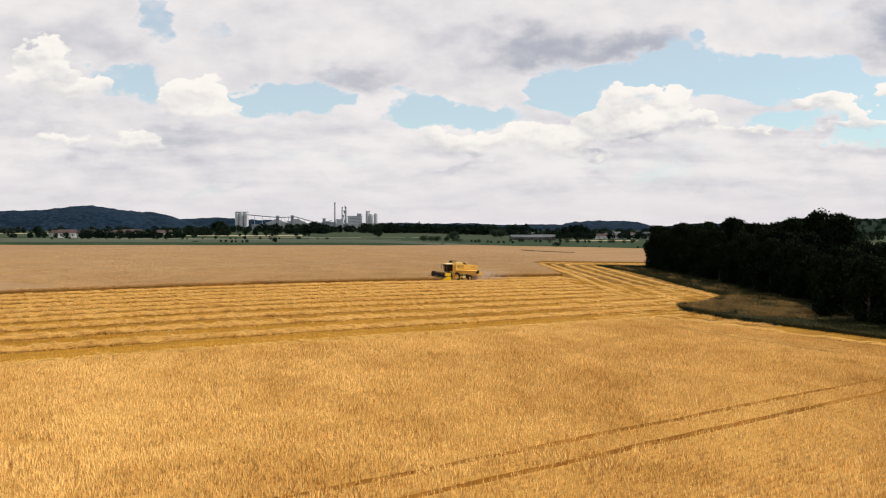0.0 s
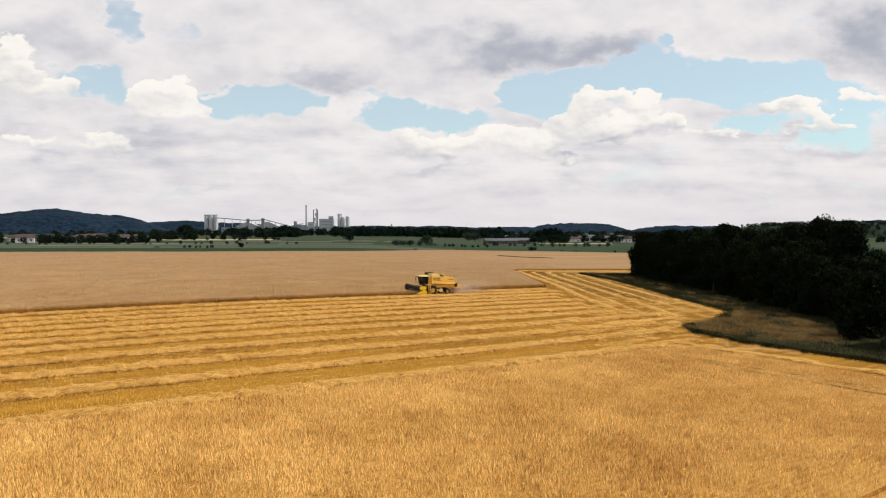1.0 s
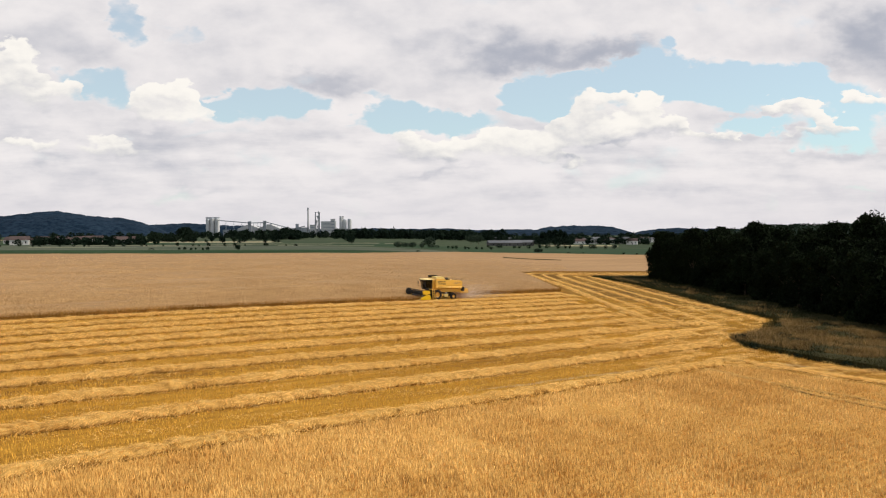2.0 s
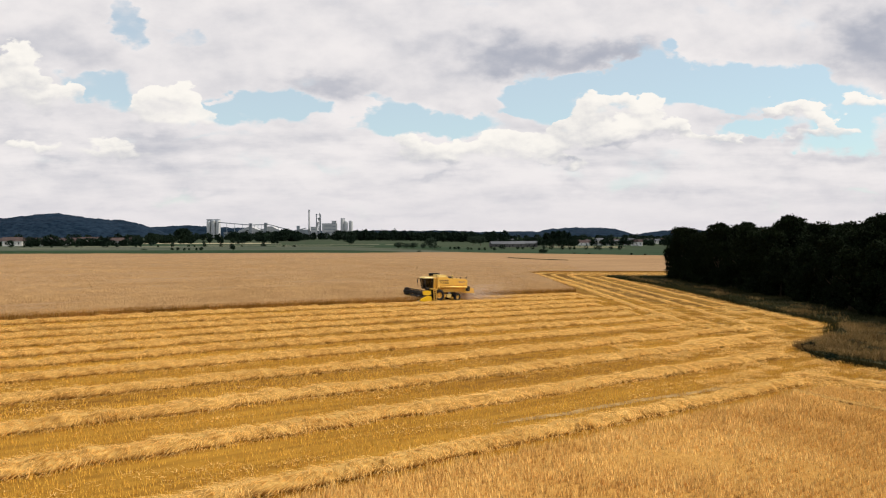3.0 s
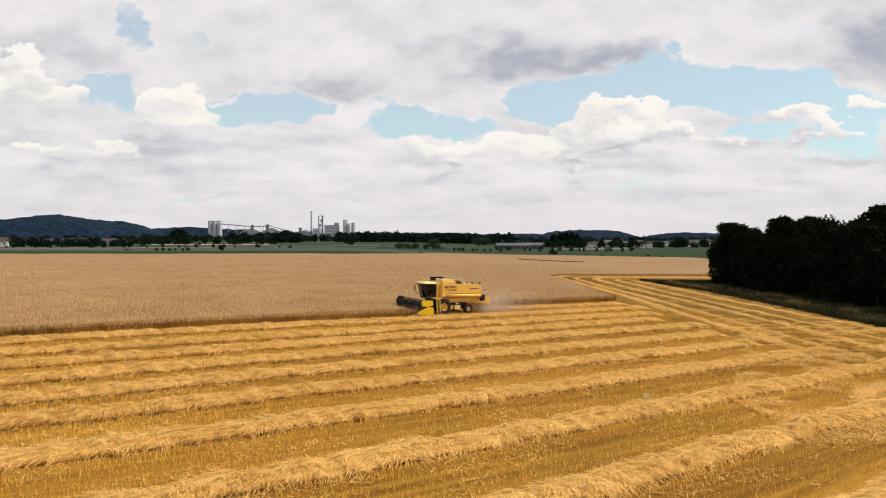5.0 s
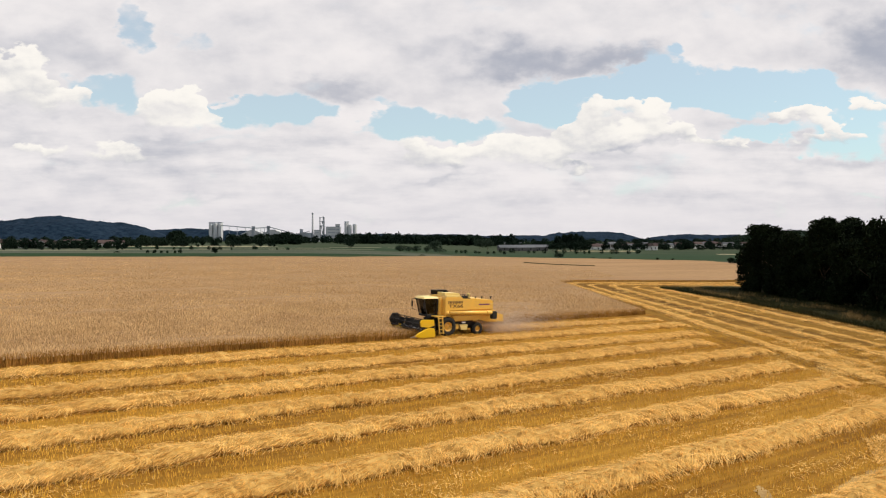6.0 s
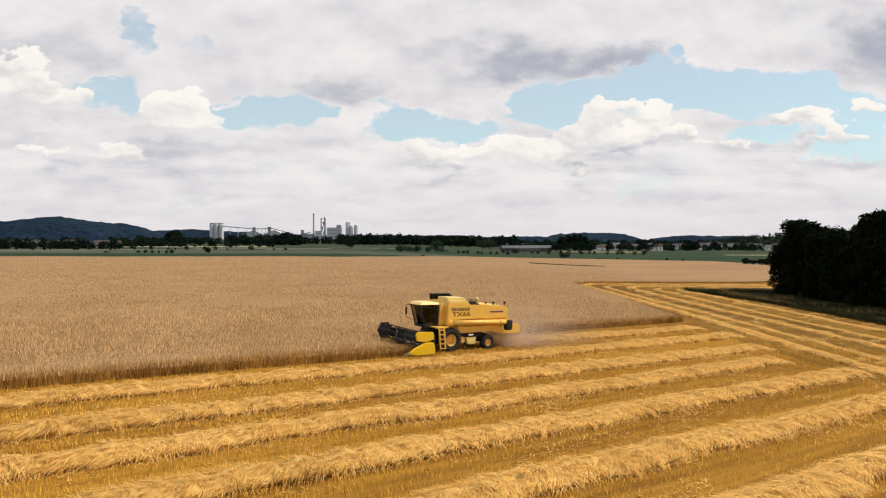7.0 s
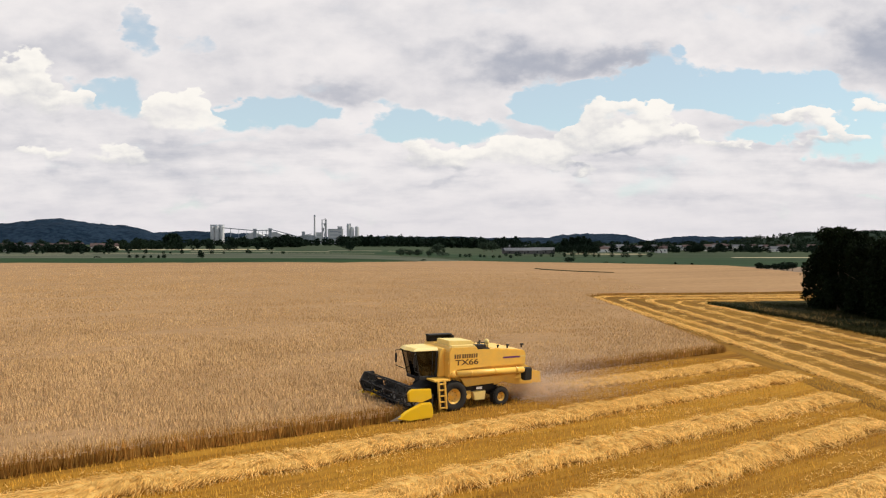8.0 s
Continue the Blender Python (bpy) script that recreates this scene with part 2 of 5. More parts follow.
ROW_TURN = radians(36.5)
M = {
    "ground": material("meadow_soil", (0.024, 0.038, 0.020), (0.050, 0.064, 0.034), 0.02, 0.95, 0.0),
    # far wheat is pinker than the near: distance haze put into its colour
    "wheat": material("wheat_canopy", (0.235, 0.140, 0.070), (0.345, 0.214, 0.110), 2.4, 0.9, 0.10, 6.0, 0.03, spread=0.6, stretch=(0.12, 1.0, 1), turn=ROW_TURN),
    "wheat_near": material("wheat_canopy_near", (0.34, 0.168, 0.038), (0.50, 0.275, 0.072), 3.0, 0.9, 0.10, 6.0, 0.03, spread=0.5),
    "trodden": material("trodden_wheat", (0.30, 0.140, 0.026), (0.52, 0.275, 0.066), 3.0, 0.9, 0.06, 7.0, 0.3, stretch=(0.3, 1.0, 1), turn=ROW_TURN),
    "bare_soil": material("dusty_soil", (0.22, 0.122, 0.040), (0.43, 0.29, 0.130), 2.2, 0.95, 0.05, 9.0, 0.3),
    # headland brown is deepened: shade lying on that side is in the colour
    "headland": material("shaded_headland", (0.105, 0.050, 0.011), (0.25, 0.130, 0.022), 1.2, 0.95, 0.06, 9.0, 0.2, stretch=(1.3, 0.08, 1)),
    "ear": material("wheat_ears", (0.58, 0.325, 0.090), (0.82, 0.535, 0.19), 0.35, 0.85, island=0.45, big=0.2, translucent=0.15, upward=0.45),
    # upright stalk streaks; the dark ones paint the shade in gaps between stalks
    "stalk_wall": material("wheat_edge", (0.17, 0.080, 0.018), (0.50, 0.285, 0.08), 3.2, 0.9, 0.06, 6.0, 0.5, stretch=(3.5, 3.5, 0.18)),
    "ear_far": material("hazed_wheat_ears", (0.49, 0.305, 0.142), (0.63, 0.41, 0.205), 0.35, 0.85, island=0.35, big=0.2, translucent=0.35, upward=1.1),
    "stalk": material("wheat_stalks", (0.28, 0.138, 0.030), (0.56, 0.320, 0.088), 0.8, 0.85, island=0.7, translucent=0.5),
    "stubble": material("stubble_soil", (0.150, 0.064, 0.011), (0.36, 0.186, 0.027), 1.6, 0.95, 0.06, 9.0, 0.11, stretch=(0.07, 1.3, 1), turn=ROW_TURN),
    "stubble_blade": material("stubble_stalks", (0.46, 0.225, 0.030), (0.74, 0.43, 0.078), 0.5, 0.85, island=0.6, translucent=0.25, upward=0.5, stretch=(0.08, 1.3, 1), turn=ROW_TURN),
    "straw": material("straw", (0.35, 0.190, 0.046), (0.60, 0.370, 0.118), 3.0, 0.9, 0.08, 9.0, 0.3, stretch=(1.6, 0.5, 1), turn=ROW_TURN),
    "straw_blade": material("loose_straw", (0.70, 0.43, 0.125), (0.93, 0.64, 0.245), 1.0, 0.85, island=0.5, translucent=0.45, upward=1.2),
    # grass and blades darkened to hold the wood's shadow in their colour
    "grass": material("shaded_grass", (0.012, 0.015, 0.006), (0.052, 0.044, 0.018), 0.14, 0.9, 0.10, 5.0, 0.3),
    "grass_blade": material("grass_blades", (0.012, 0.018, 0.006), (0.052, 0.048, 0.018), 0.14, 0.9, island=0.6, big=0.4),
    "dry_grass": material("dry_grass", (0.15, 0.092, 0.034), (0.42, 0.265, 0.105), 0.5, 0.9, 0.10, 5.0, 0.3, island=0.4),
    # leaf colour far below real foliage: the backlit wood's shade is put in
    "leaf": material("shaded_leaves", (0.005, 0.009, 0.004), (0.012, 0.019, 0.007), 0.4, 0.9, island=0.8),
    "bark": material("bark", (0.05, 0.04, 0.03), (0.10, 0.08, 0.06), 3.0, 0.9, 0.02),
}


# ---- shape helpers ----
def ground_z(x, y):
    """Height of the land: it falls gently to the right and, more gently, away into the valley."""
    x, y = np.asarray(x, float), np.asarray(y, float)
    s = np.where(x > 0, 100 * np.tanh(x / 100), 38 * np.tanh(x / 38))
    far = np.clip(y - 470, 0, 2400) * 0.0030
    return 0.45 - 0.0337 * s - 0.0047 * (y.clip(-200, 2900) - 124) - far


CA, SA = math.cos(ROW_TURN), math.sin(ROW_TURN)


def row_xy(u, v):
    """From the field's own axes (u along the swaths, v across them) to the world."""
    return u * CA - v * SA, u * SA + v * CA


def row_uv(x, y):
    return x * CA + y * SA, -x * SA + y * CA


def mesh_from(name, verts, faces, mat, smooth=False):
    """A mesh object from numpy arrays; all faces have equally many corners."""
    verts, faces = np.asarray(verts, np.float32), np.asarray(faces, np.int32)
    me = bpy.data.meshes.new(name)
    n, k = faces.shape
    me.vertices.add(len(verts))
    me.vertices.foreach_set("co", verts.ravel())
    me.loops.add(n * k)
    me.loops.foreach_set("vertex_index", faces.ravel())
    me.polygons.add(n)
    me.polygons.foreach_set("loop_start", np.arange(0, n * k, k, dtype=np.int32))
    me.polygons.foreach_set("loop_total", np.full(n, k, np.int32))
    if smooth:
        me.polygons.foreach_set("use_smooth", np.ones(n, bool))
    me.update(calc_edges=True)
    me.materials.append(mat)
    return new(name, me)


def grid_mesh(name, X, Y, Z, mat, smooth=True):
    """A sheet from 2-D arrays of corner places."""
    r, c = X.shape
    idx = np.arange(r * c).reshape(r, c)
    faces = np.stack([idx[:-1, :-1], idx[:-1, 1:], idx[1:, 1:], idx[1:, :-1]], -1).reshape(-1, 4)
    m, k = r // 2, c // 2
    if (X[m, k] - X[m, k - 1]) * (Y[m, k] - Y[m - 1, k]) < (Y[m, k] - Y[m, k - 1]) * (X[m, k] - X[m - 1, k]):
        faces = faces[:, ::-1]
    return mesh_from(name, np.stack([X, Y, Z], -1).reshape(-1, 3), faces, mat, smooth)


def inside(x, y, poly):
    """Which points lie in a polygon."""
    res = np.zeros(len(x), bool)
    for (x1, y1), (x2, y2) in zip(poly, poly[1:] + poly[:1]):
        cross = (y1 > y) != (y2 > y)
        res ^= cross & (x < (x2 - x1) * (y - y1) / (y2 - y1 + 1e-12) + x1)
    return res


def blades(name, x, y, z, height, width, lean, mat, rng, combed=0.75):
    """Thin upright tapered leaves or stalks, one triangle each, combed by the wind."""
    n = len(x)
    a = math.radians(42) + rng.normal(0, combed, n)
    h = height * rng.uniform(0.7, 1.25, n)
    w = width * rng.uniform(0.7, 1.3, n)
    la, ll = rng.uniform(0, 2 * math.pi, n), lean * rng.uniform(0.2, 1.0, n)
    dx, dy = np.cos(a) * w / 2, np.sin(a) * w / 2
    v = np.empty((n, 3, 3))
    v[:, 0] = np.stack([x - dx, y - dy, z], -1)
    v[:, 1] = np.stack([x + dx, y + dy, z], -1)
    v[:, 2] = np.stack([x + np.cos(la) * ll * h, y + np.sin(la) * ll * h, z + h], -1)
    return mesh_from(name, v.reshape(-1, 3), np.arange(n * 3).reshape(n, 3), mat)


def part_of(ob, parent):
    ob.parent = parent
    return ob


def slab(name, poly, top, mat, step=2.0, dip=None, lift=0.0, skirt=True, side=None):
    """A field of standing crop or a patch of land: the polygon filled with a fine sheet at the given height, with a skirt down to the ground."""
    bm = bmesh.new()
    vs = [bm.verts.new((x, y, 0)) for x, y in poly]
    bm.faces.new(vs)
    xs, ys = [p[0] for p in poly], [p[1] for p in poly]
    for axis, lo, hi in ((0, min(xs), max(xs)), (1, min(ys), max(ys))):
        k = lo + step
        while k < hi:
            co, no = [0, 0, 0], [0, 0, 0]
            co[axis], no[axis] = k, 1
            bmesh.ops.bisect_plane(bm, geom=bm.verts[:] + bm.edges[:] + bm.faces[:], plane_co=co, plane_no=no, dist=1e-4)
            k += step
    edge = [e for e in bm.edges if e.is_boundary]
    if skirt:
        made = bmesh.ops.extrude_edge_only(bm, edges=edge)["geom"]
        low = {v for v in made if isinstance(v, bmesh.types.BMVert)}
    else:
        low = set()
    bm.normal_update()
    for v in bm.verts:
        g = float(ground_z(v.co.x, v.co.y))
        if v in low:
            v.co.z = g - 0.05
        else:
            h = top
            if dip:
                h += dip(v.co.x, v.co.y)
            v.co.z = g + h + lift
    bmesh.ops.recalc_face_normals(bm, faces=bm.faces)
    if sum(f.normal.z for f in bm.faces) < 0:
        bmesh.ops.reverse_faces(bm, faces=bm.faces[:])
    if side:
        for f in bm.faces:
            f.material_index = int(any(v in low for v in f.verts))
    me = bpy.data.meshes.new(name)
    bm.to_mesh(me)
    bm.free()
    me.materials.append(mat)
    if side:
        me.materials.append(side)
    return new(name, me)


# ---- land ----
def stretched(lo, hi, near_lo, near_hi, step, grow=1.18):
    out = list(np.arange(near_lo, near_hi + step / 2, step))
    d = step
    while out[-1] < hi:
        d *= grow
        out.append(min(hi, out[-1] + d))
    d = step
    while out[0] > lo:
        d *= grow
        out.insert(0, max(lo, out[0] - d))
    return np.array(out)


gx, gy = np.meshgrid(stretched(-4600, 4600, -160, 160, 5.0), stretched(-600, 4800, -20, 560, 5.0))
ground = tagged(grid_mesh("ground", gx, gy, ground_z(gx, gy), M["ground"]), "wide green valley land under the fields", "ground", kind="structure")

# the cut part of the field: stubble
HEAD_X = 31.5            # where the headland swaths meet the standing crop
CUT = [row_xy(-90, 60.9), row_xy(80, 60.8), (33.5, 92.0), (46, 75), (60.5, 50), (94.5, -9), (104, -4), (70, 56), (51.5, 87.5), (45, 96.5), (40, 103), (36.8, 113), (37.4, 119),
       (46.3, 126.7), (54, 141), (54.3, 158), (55.5, 192), (56, 224), (53, 246), (56, 254), (70, 264), (95, 272), (130, 285), (130, 302), (95, 290), (56, 274),
       (HEAD_X + 0.6, 262), (HEAD_X + 0.3, 258), (HEAD_X, 230), (HEAD_X - 4, 194), row_xy(90, 142), row_xy(90, 129.0), row_xy(-90, 129.0)]
stubble = tagged(slab("stubble_field", CUT, 0.05, M["stubble"], 4.0, skirt=False), "golden cut stubble between rows of straw", "stubble", kind="structure")

HEADLAND = [(33, 128.5), (45.5, 128.5), (53, 141.5), (53.7, 160), (54.9, 192), (55.4, 224), (52.8, 246), (56, 254.5), (70, 264.5), (95, 272.5), (95, 289.5), (56, 273.5), (HEAD_X + 0.6, 261.5), (HEAD_X + 0.2, 230), (HEAD_X - 0.5, 190),
            (29.6, 172), (31, 150)]
tagged(slab("headland", HEADLAND, 0.062, M["headland"], 4.0, skirt=False), "brown headland with crushed stubble, darkened for shade on that side", "stubble", kind="structure")

# standing wheat
TALL = 0.78
FAR_WHEAT = [row_xy(-260, 128.2), row_xy(95.2, 128.2), row_xy(95.8, 134.2), (HEAD_X - 1.5, 190.5), (HEAD_X - 0.6, 230), (HEAD_X - 0.4, 259), (HEAD_X + 0.5, 263), (56, 275), (95, 291), (130, 303),
             (142, 380), (150, 490), (107, 508), (78, 512), (23, 492), (-12, 436), (-30, 408), (-96, 392), (-330, 396)]


def lumps(x, y):
    return 0.09 * noise.noise((x * 0.35, y * 0.35, 0)) + 0.10 * noise.noise((x * 0.06, y * 0.06, 3))


def thinning(x, y):
    """The uncut block is thinner along its cut edge, so that one sees down between the ears."""
    _, v = row_uv(x, y)
    return lumps(x, y) - 0.13 * min(1.0, max(0.0, 1.0 - (v - 128) / 60))


TRAM = (24.34, 24.90, 26.90, 27.42)          # the two wheel tracks, across the rows


def near_part(v0, v1):
    """The stretch of the near wheat between two lines along the rows."""
    right = {TRAM[0]: 80.25, TRAM[1]: 80.3, TRAM[2]: 80.5, TRAM[3]: 80.55}
    return [row_xy(-90, v1), row_xy(right[v1], v1), row_xy(right[v0], v0), row_xy(-90, v0)]


NEAR_TOP = [row_xy(-90, 61.0), row_xy(80, 60.9), (33.3, 92.0), (45.5, 75), row_xy(80.55, TRAM[3]), row_xy(-90, TRAM[3])]
NEAR_LOW = [row_xy(-90, TRAM[0]), row_xy(80.25, TRAM[0]), (60, 50), (94, -9), (120, -60), (-160, -60)]

def wheel_track(path):
    """Wheat pressed flat by a wheel along a line of points."""
    pts = np.array(path, float)
    s = np.linspace(0, 1, 60)
    k = np.linspace(0, 1, len(pts))
    x, y = np.interp(s, k, pts[:, 0]), np.interp(s, k, pts[:, 1])
    tx, ty = np.gradient(x), np.gradient(y)
    ln = np.hypot(tx, ty)
    wide = np.array([0.34 + 0.14 * noise.noise((a * 9, 1.0, 5.0)) for a in s])
    X = np.stack([x - ty / ln * wide, x + ty / ln * wide], 1)
    Y = np.stack([y + tx / ln * wide, y - tx / ln * wide], 1)
    lump = np.array([[lumps(a, b) for a, b in zip(r, q)] for r, q in zip(X, Y)])
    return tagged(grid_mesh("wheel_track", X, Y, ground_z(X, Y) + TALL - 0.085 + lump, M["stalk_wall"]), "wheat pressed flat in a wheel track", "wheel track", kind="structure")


TRACKS = [[(24.8, 95.0), (26.6, 90.6), (28.9, 87.2), (31.0, 84.6), (33.5, 81.4), (35.8, 78.6), (39.5, 73.5)], [(27.6, 87.4), (29.3, 83.8), (30.9, 81.2), (32.9, 78.4), (35.2, 75.4), (38.0, 71.5)]]
for path in TRACKS:
    wheel_track(path)
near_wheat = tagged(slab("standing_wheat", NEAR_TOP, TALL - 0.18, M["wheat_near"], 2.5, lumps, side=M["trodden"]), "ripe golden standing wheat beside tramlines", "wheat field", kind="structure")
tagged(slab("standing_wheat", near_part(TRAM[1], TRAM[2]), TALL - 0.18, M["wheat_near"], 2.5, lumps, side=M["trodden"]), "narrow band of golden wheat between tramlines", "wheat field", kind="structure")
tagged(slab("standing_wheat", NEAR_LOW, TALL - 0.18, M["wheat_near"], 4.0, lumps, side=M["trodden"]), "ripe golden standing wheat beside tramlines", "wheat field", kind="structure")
tagged(slab("tramline_floor", [row_xy(-90, 29), row_xy(80, 29), row_xy(80, 23), row_xy(-90, 23)], 0.40, M["trodden"], 6.0, skirt=False), "trodden brown straw in the tramlines", "tramline", kind="structure")
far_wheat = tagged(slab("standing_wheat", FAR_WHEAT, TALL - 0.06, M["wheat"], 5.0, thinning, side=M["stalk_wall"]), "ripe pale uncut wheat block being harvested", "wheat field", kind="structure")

# windrows
def windrow(path, rng, width=1.9, height=0.42, seed=0.0, broken=0.0):
    """A long heaped row of straw along a line of points."""
    pts = np.array(path, float)
    seg = np.hypot(*np.diff(pts, axis=0).T)
    dist = np.concatenate([[0], np.cumsum(seg)])
    s = np.arange(0, dist[-1], 0.22)
    x, y = np.interp(s, dist, pts[:, 0]), np.interp(s, dist, pts[:, 1])
    tx, ty = np.gradient(x), np.gradient(y)
    ln = np.hypot(tx, ty)
    nx, ny = -ty / ln, tx / ln
    # the outline across the row: undercut sides, a flat crest
    fo = np.array([-0.70, -0.90, -1.0, -0.94, -0.78, -0.42, 0.0, 0.42, 0.78, 0.94, 1.0, 0.90, 0.70])
    fz = np.array([0.0, 0.16, 0.38, 0.62, 0.82, 0.97, 1.0, 0.97, 0.82, 0.62, 0.38, 0.16, 0.0])
    X, Y, Z = (np.zeros((len(s), len(fo))) for _ in range(3))
    comb = np.zeros(len(s))
    for i in range(len(s)):
        sway = 0.30 * noise.noise((s[i] * 0.25, seed, 0)) + 0.14 * noise.noise((s[i] * 1.1, seed, 4))
        wide = width * (1 + 0.22 * noise.noise((s[i] * 0.5, seed, 9)))
        end = min(1.0, (s[i] + 0.2) / 1.5, (s[-1] - s[i] + 0.2) / 1.5)
        thin = 1.0 - broken * min(1.0, max(0.0, 0.5 + 2.2 * noise.noise((s[i] * 0.22, seed, 31))))
        wide, end, sway = wide * (0.55 + 0.45 * thin), end * thin, sway * (1 + broken)
        comb[i] = 0.9 * noise.noise((s[i] * 0.35, seed, 44)) + 0.6 * noise.noise((s[i] * 1.3, seed, 47))
        tuft = noise.noise((s[i] * 1.6, seed, 51))
        for j in range(len(fo)):
            out = wide / 2 * (1 + 0.16 * noise.noise((s[i] * 2.4, fo[j] * 0.7, seed + 21)) + 0.14 * tuft * abs(fo[j]))
            off = fo[j] * out + sway
            X[i, j], Y[i, j] = x[i] + nx[i] * off, y[i] + ny[i] * off
            lump = 1.0 + 0.40 * noise.noise((s[i] * 0.9, fo[j] * 0.8, seed)) + 0.35 * noise.noise((s[i] * 2.6, fo[j] * 1.6, seed + 5))
            Z[i, j] = fz[j] * height * lump * end
    G = ground_z(X, Y) + 0.02
    ob = grid_mesh("windrow", X, Y, G + Z, M["straw"])
    n = int(len(s) * 0.22 * width * 185)
    i = rng.integers(0, len(s), n)
    k = np.clip(np.abs(rng.normal(0, 1, n) * 2.6).round().astype(int), 0, 5) * np.sign(rng.uniform(-1, 1, n)).astype(int) + 6
    j = (k - 6) / 6.0
    bx = X[i, k] + rng.normal(0, 0.09, n)
    by = Y[i, k] + rng.normal(0, 0.09, n)
    bz = (G + Z)[i, k]
    # straws lie combed together over the crest and hang in tufts down the sides
    side = np.where(j > 0, 1.0, -1.0)
    ang = np.arctan2(ny[i] * side, nx[i] * side) + (0.75 + comb[i]) * side + rng.normal(0, 0.32, n)
    drop = rng.normal(0.03, 0.12, n) - 0.75 * np.abs(j) ** 1.5
    length, half = rng.uniform(0.28, 0.62, n), rng.uniform(0.009, 0.020, n)
    c, sn = np.cos(ang), np.sin(ang)
    bz = bz + rng.uniform(-0.01, 0.05, n)
    corner = np.empty((n, 3, 3))
    corner[:, 0] = np.stack([bx - sn * half, by + c * half, bz], -1)
    corner[:, 1] = np.stack([bx + sn * half, by - c * half, bz], -1)
    corner[:, 2] = np.stack([bx + c * length, by + sn * length, np.maximum(bz + drop * length, ground_z(bx, by) + 0.03)], -1)
    straw = mesh_from("loose_straw", corner.reshape(-1, 3), np.arange(n * 3).reshape(n, 3), M["straw_blade"])
    tagged(straw, kind="stuff")
    part_of(straw, ob)
    return tagged(ob, "heaped row of pale cut straw lying on stubble", "windrow", "windrows across the field")


rng = np.random.default_rng(7)
for k, v in enumerate((124.3, 118.3, 113.2, 107.9, 102.5, 97.2, 91.5, 85.0, 78.4, 71.5, 63.8)):
    ends = [(HEAD_X + 0.5 - (-v * SA)) / CA for _ in (0,)][0]
    stop = min(ends, 131.5) - 0.8 * (k % 3)
    if v < 86:
        stop = ({85.0: 42.5, 78.4: 36.5, 71.5: 36.0, 63.8: 31.0}[v] + v * SA) / CA
    windrow([row_xy(a, v + 0.25 * math.sin(a * 0.05 + k)) for a in np.arange(-7, stop, 3.0)], rng, 1.75 if v > 66 else 1.3, 0.46, k * 3.7)
for k, x0 in enumerate((33.3, 37.0, 41.2, 45.8, 50.4)):
    windrow([(x0 + 0.35 * math.sin(y * 0.07 + k), y) for y in np.arange((140, 137, 132, 133, 139)[k], 262 - 2 * k, 3.0)] + [(x0 + 3, 264.5 - 2 * k), (x0 + 30, 276 - 1.7 * k), (x0 + 70, 290 - 2 * k)], rng, (1.15, 0.7, 1.05, 0.65, 1.0)[k], (0.30, 0.16, 0.28, 0.15, 0.26)[k], 50 + k * 2.9, (0.1, 0.5, 0.3, 0.6, 0.4)[k])

# the newest row, straight behind the machine
windrow([row_xy(a, 129.9 + 0.2 * math.sin(a * 0.3)) for a in np.arange(105.0, 134.5, 2.0)], rng, 1.7, 0.44, 66.0, 0.1)
windrow([(40, 130.5), (36, 127.2), (32.3, 124.3), (28, 121.6), (26.0, 119.2), (25.9, 117.2), (27.5, 116.2)], rng, 1.5, 0.34, 71.0, 0.6)
windrow([(29, 104.5), (33, 100), (38.5, 93.5), (47, 82.5), (60, 62)], rng, 1.5, 0.30, 75.0, 0.6)



def soil_track(path, wide, seed, label="bare dusty wheel mark in the stubble"):
    """A strip of bare dusty soil with ragged sides along a line of points."""
    pts = np.array(path, float)
    s, k = np.linspace(0, 1, 70), np.linspace(0, 1, len(pts))
    x, y = np.interp(s, k, pts[:, 0]), np.interp(s, k, pts[:, 1])
    tx, ty = np.gradient(x), np.gradient(y)
    ln = np.hypot(tx, ty)
    w = np.array([[side * wide * min(1.0, 8 * a, 8 * (1 - a)) * (1 + 0.8 * noise.noise((a * 14, seed, side * 3.0))) for side in (-1, -0.4, 0.4, 1)] for a in s])
    X, Y = x[:, None] - (ty / ln)[:, None] * w, y[:, None] + (tx / ln)[:, None] * w
    rise = np.array([[0.075 + 0.03 * noise.noise((a * 3, b * 3, seed)) for a, b in zip(p, r)] for p, r in zip(X, Y)])
    return tagged(grid_mesh("soil_track", X, Y, ground_z(X, Y) + rise, M["bare_soil"]), label, "wheel track", kind="structure")


soil_track([row_xy(54, 66.9), row_xy(60, 66.5), row_xy(66, 66.6), row_xy(72, 66.1), row_xy(80, 66.0)], 0.30, 1.0)
soil_track([(13.6, 119.6), (13.2, 117.6), (12.5, 113.8)], 0.24, 2.0)
soil_track([(15.5, 118.1), (15.1, 116.6), (14.5, 114.6)], 0.20, 3.0)
soil_track([row_xy(84, 86.0), row_xy(89, 86.2), row_xy(97, 86.4)], 0.30, 4.0)
soil_track([(33.2, 102.9), (36.0, 100.9), (38.5, 98.6)], 0.45, 6.0)

# loose ears, stubble and stalks
def scatter(poly, per_m2, rng):
    xs, ys = [p[0] for p in poly], [p[1] for p in poly]
    n = int((max(xs) - min(xs)) * (max(ys) - min(ys)) * per_m2)
    x, y = rng.uniform(min(xs), max(xs), n), rng.uniform(min(ys), max(ys), n)
    keep = inside(x, y, list(poly))
    return x[keep], y[keep]


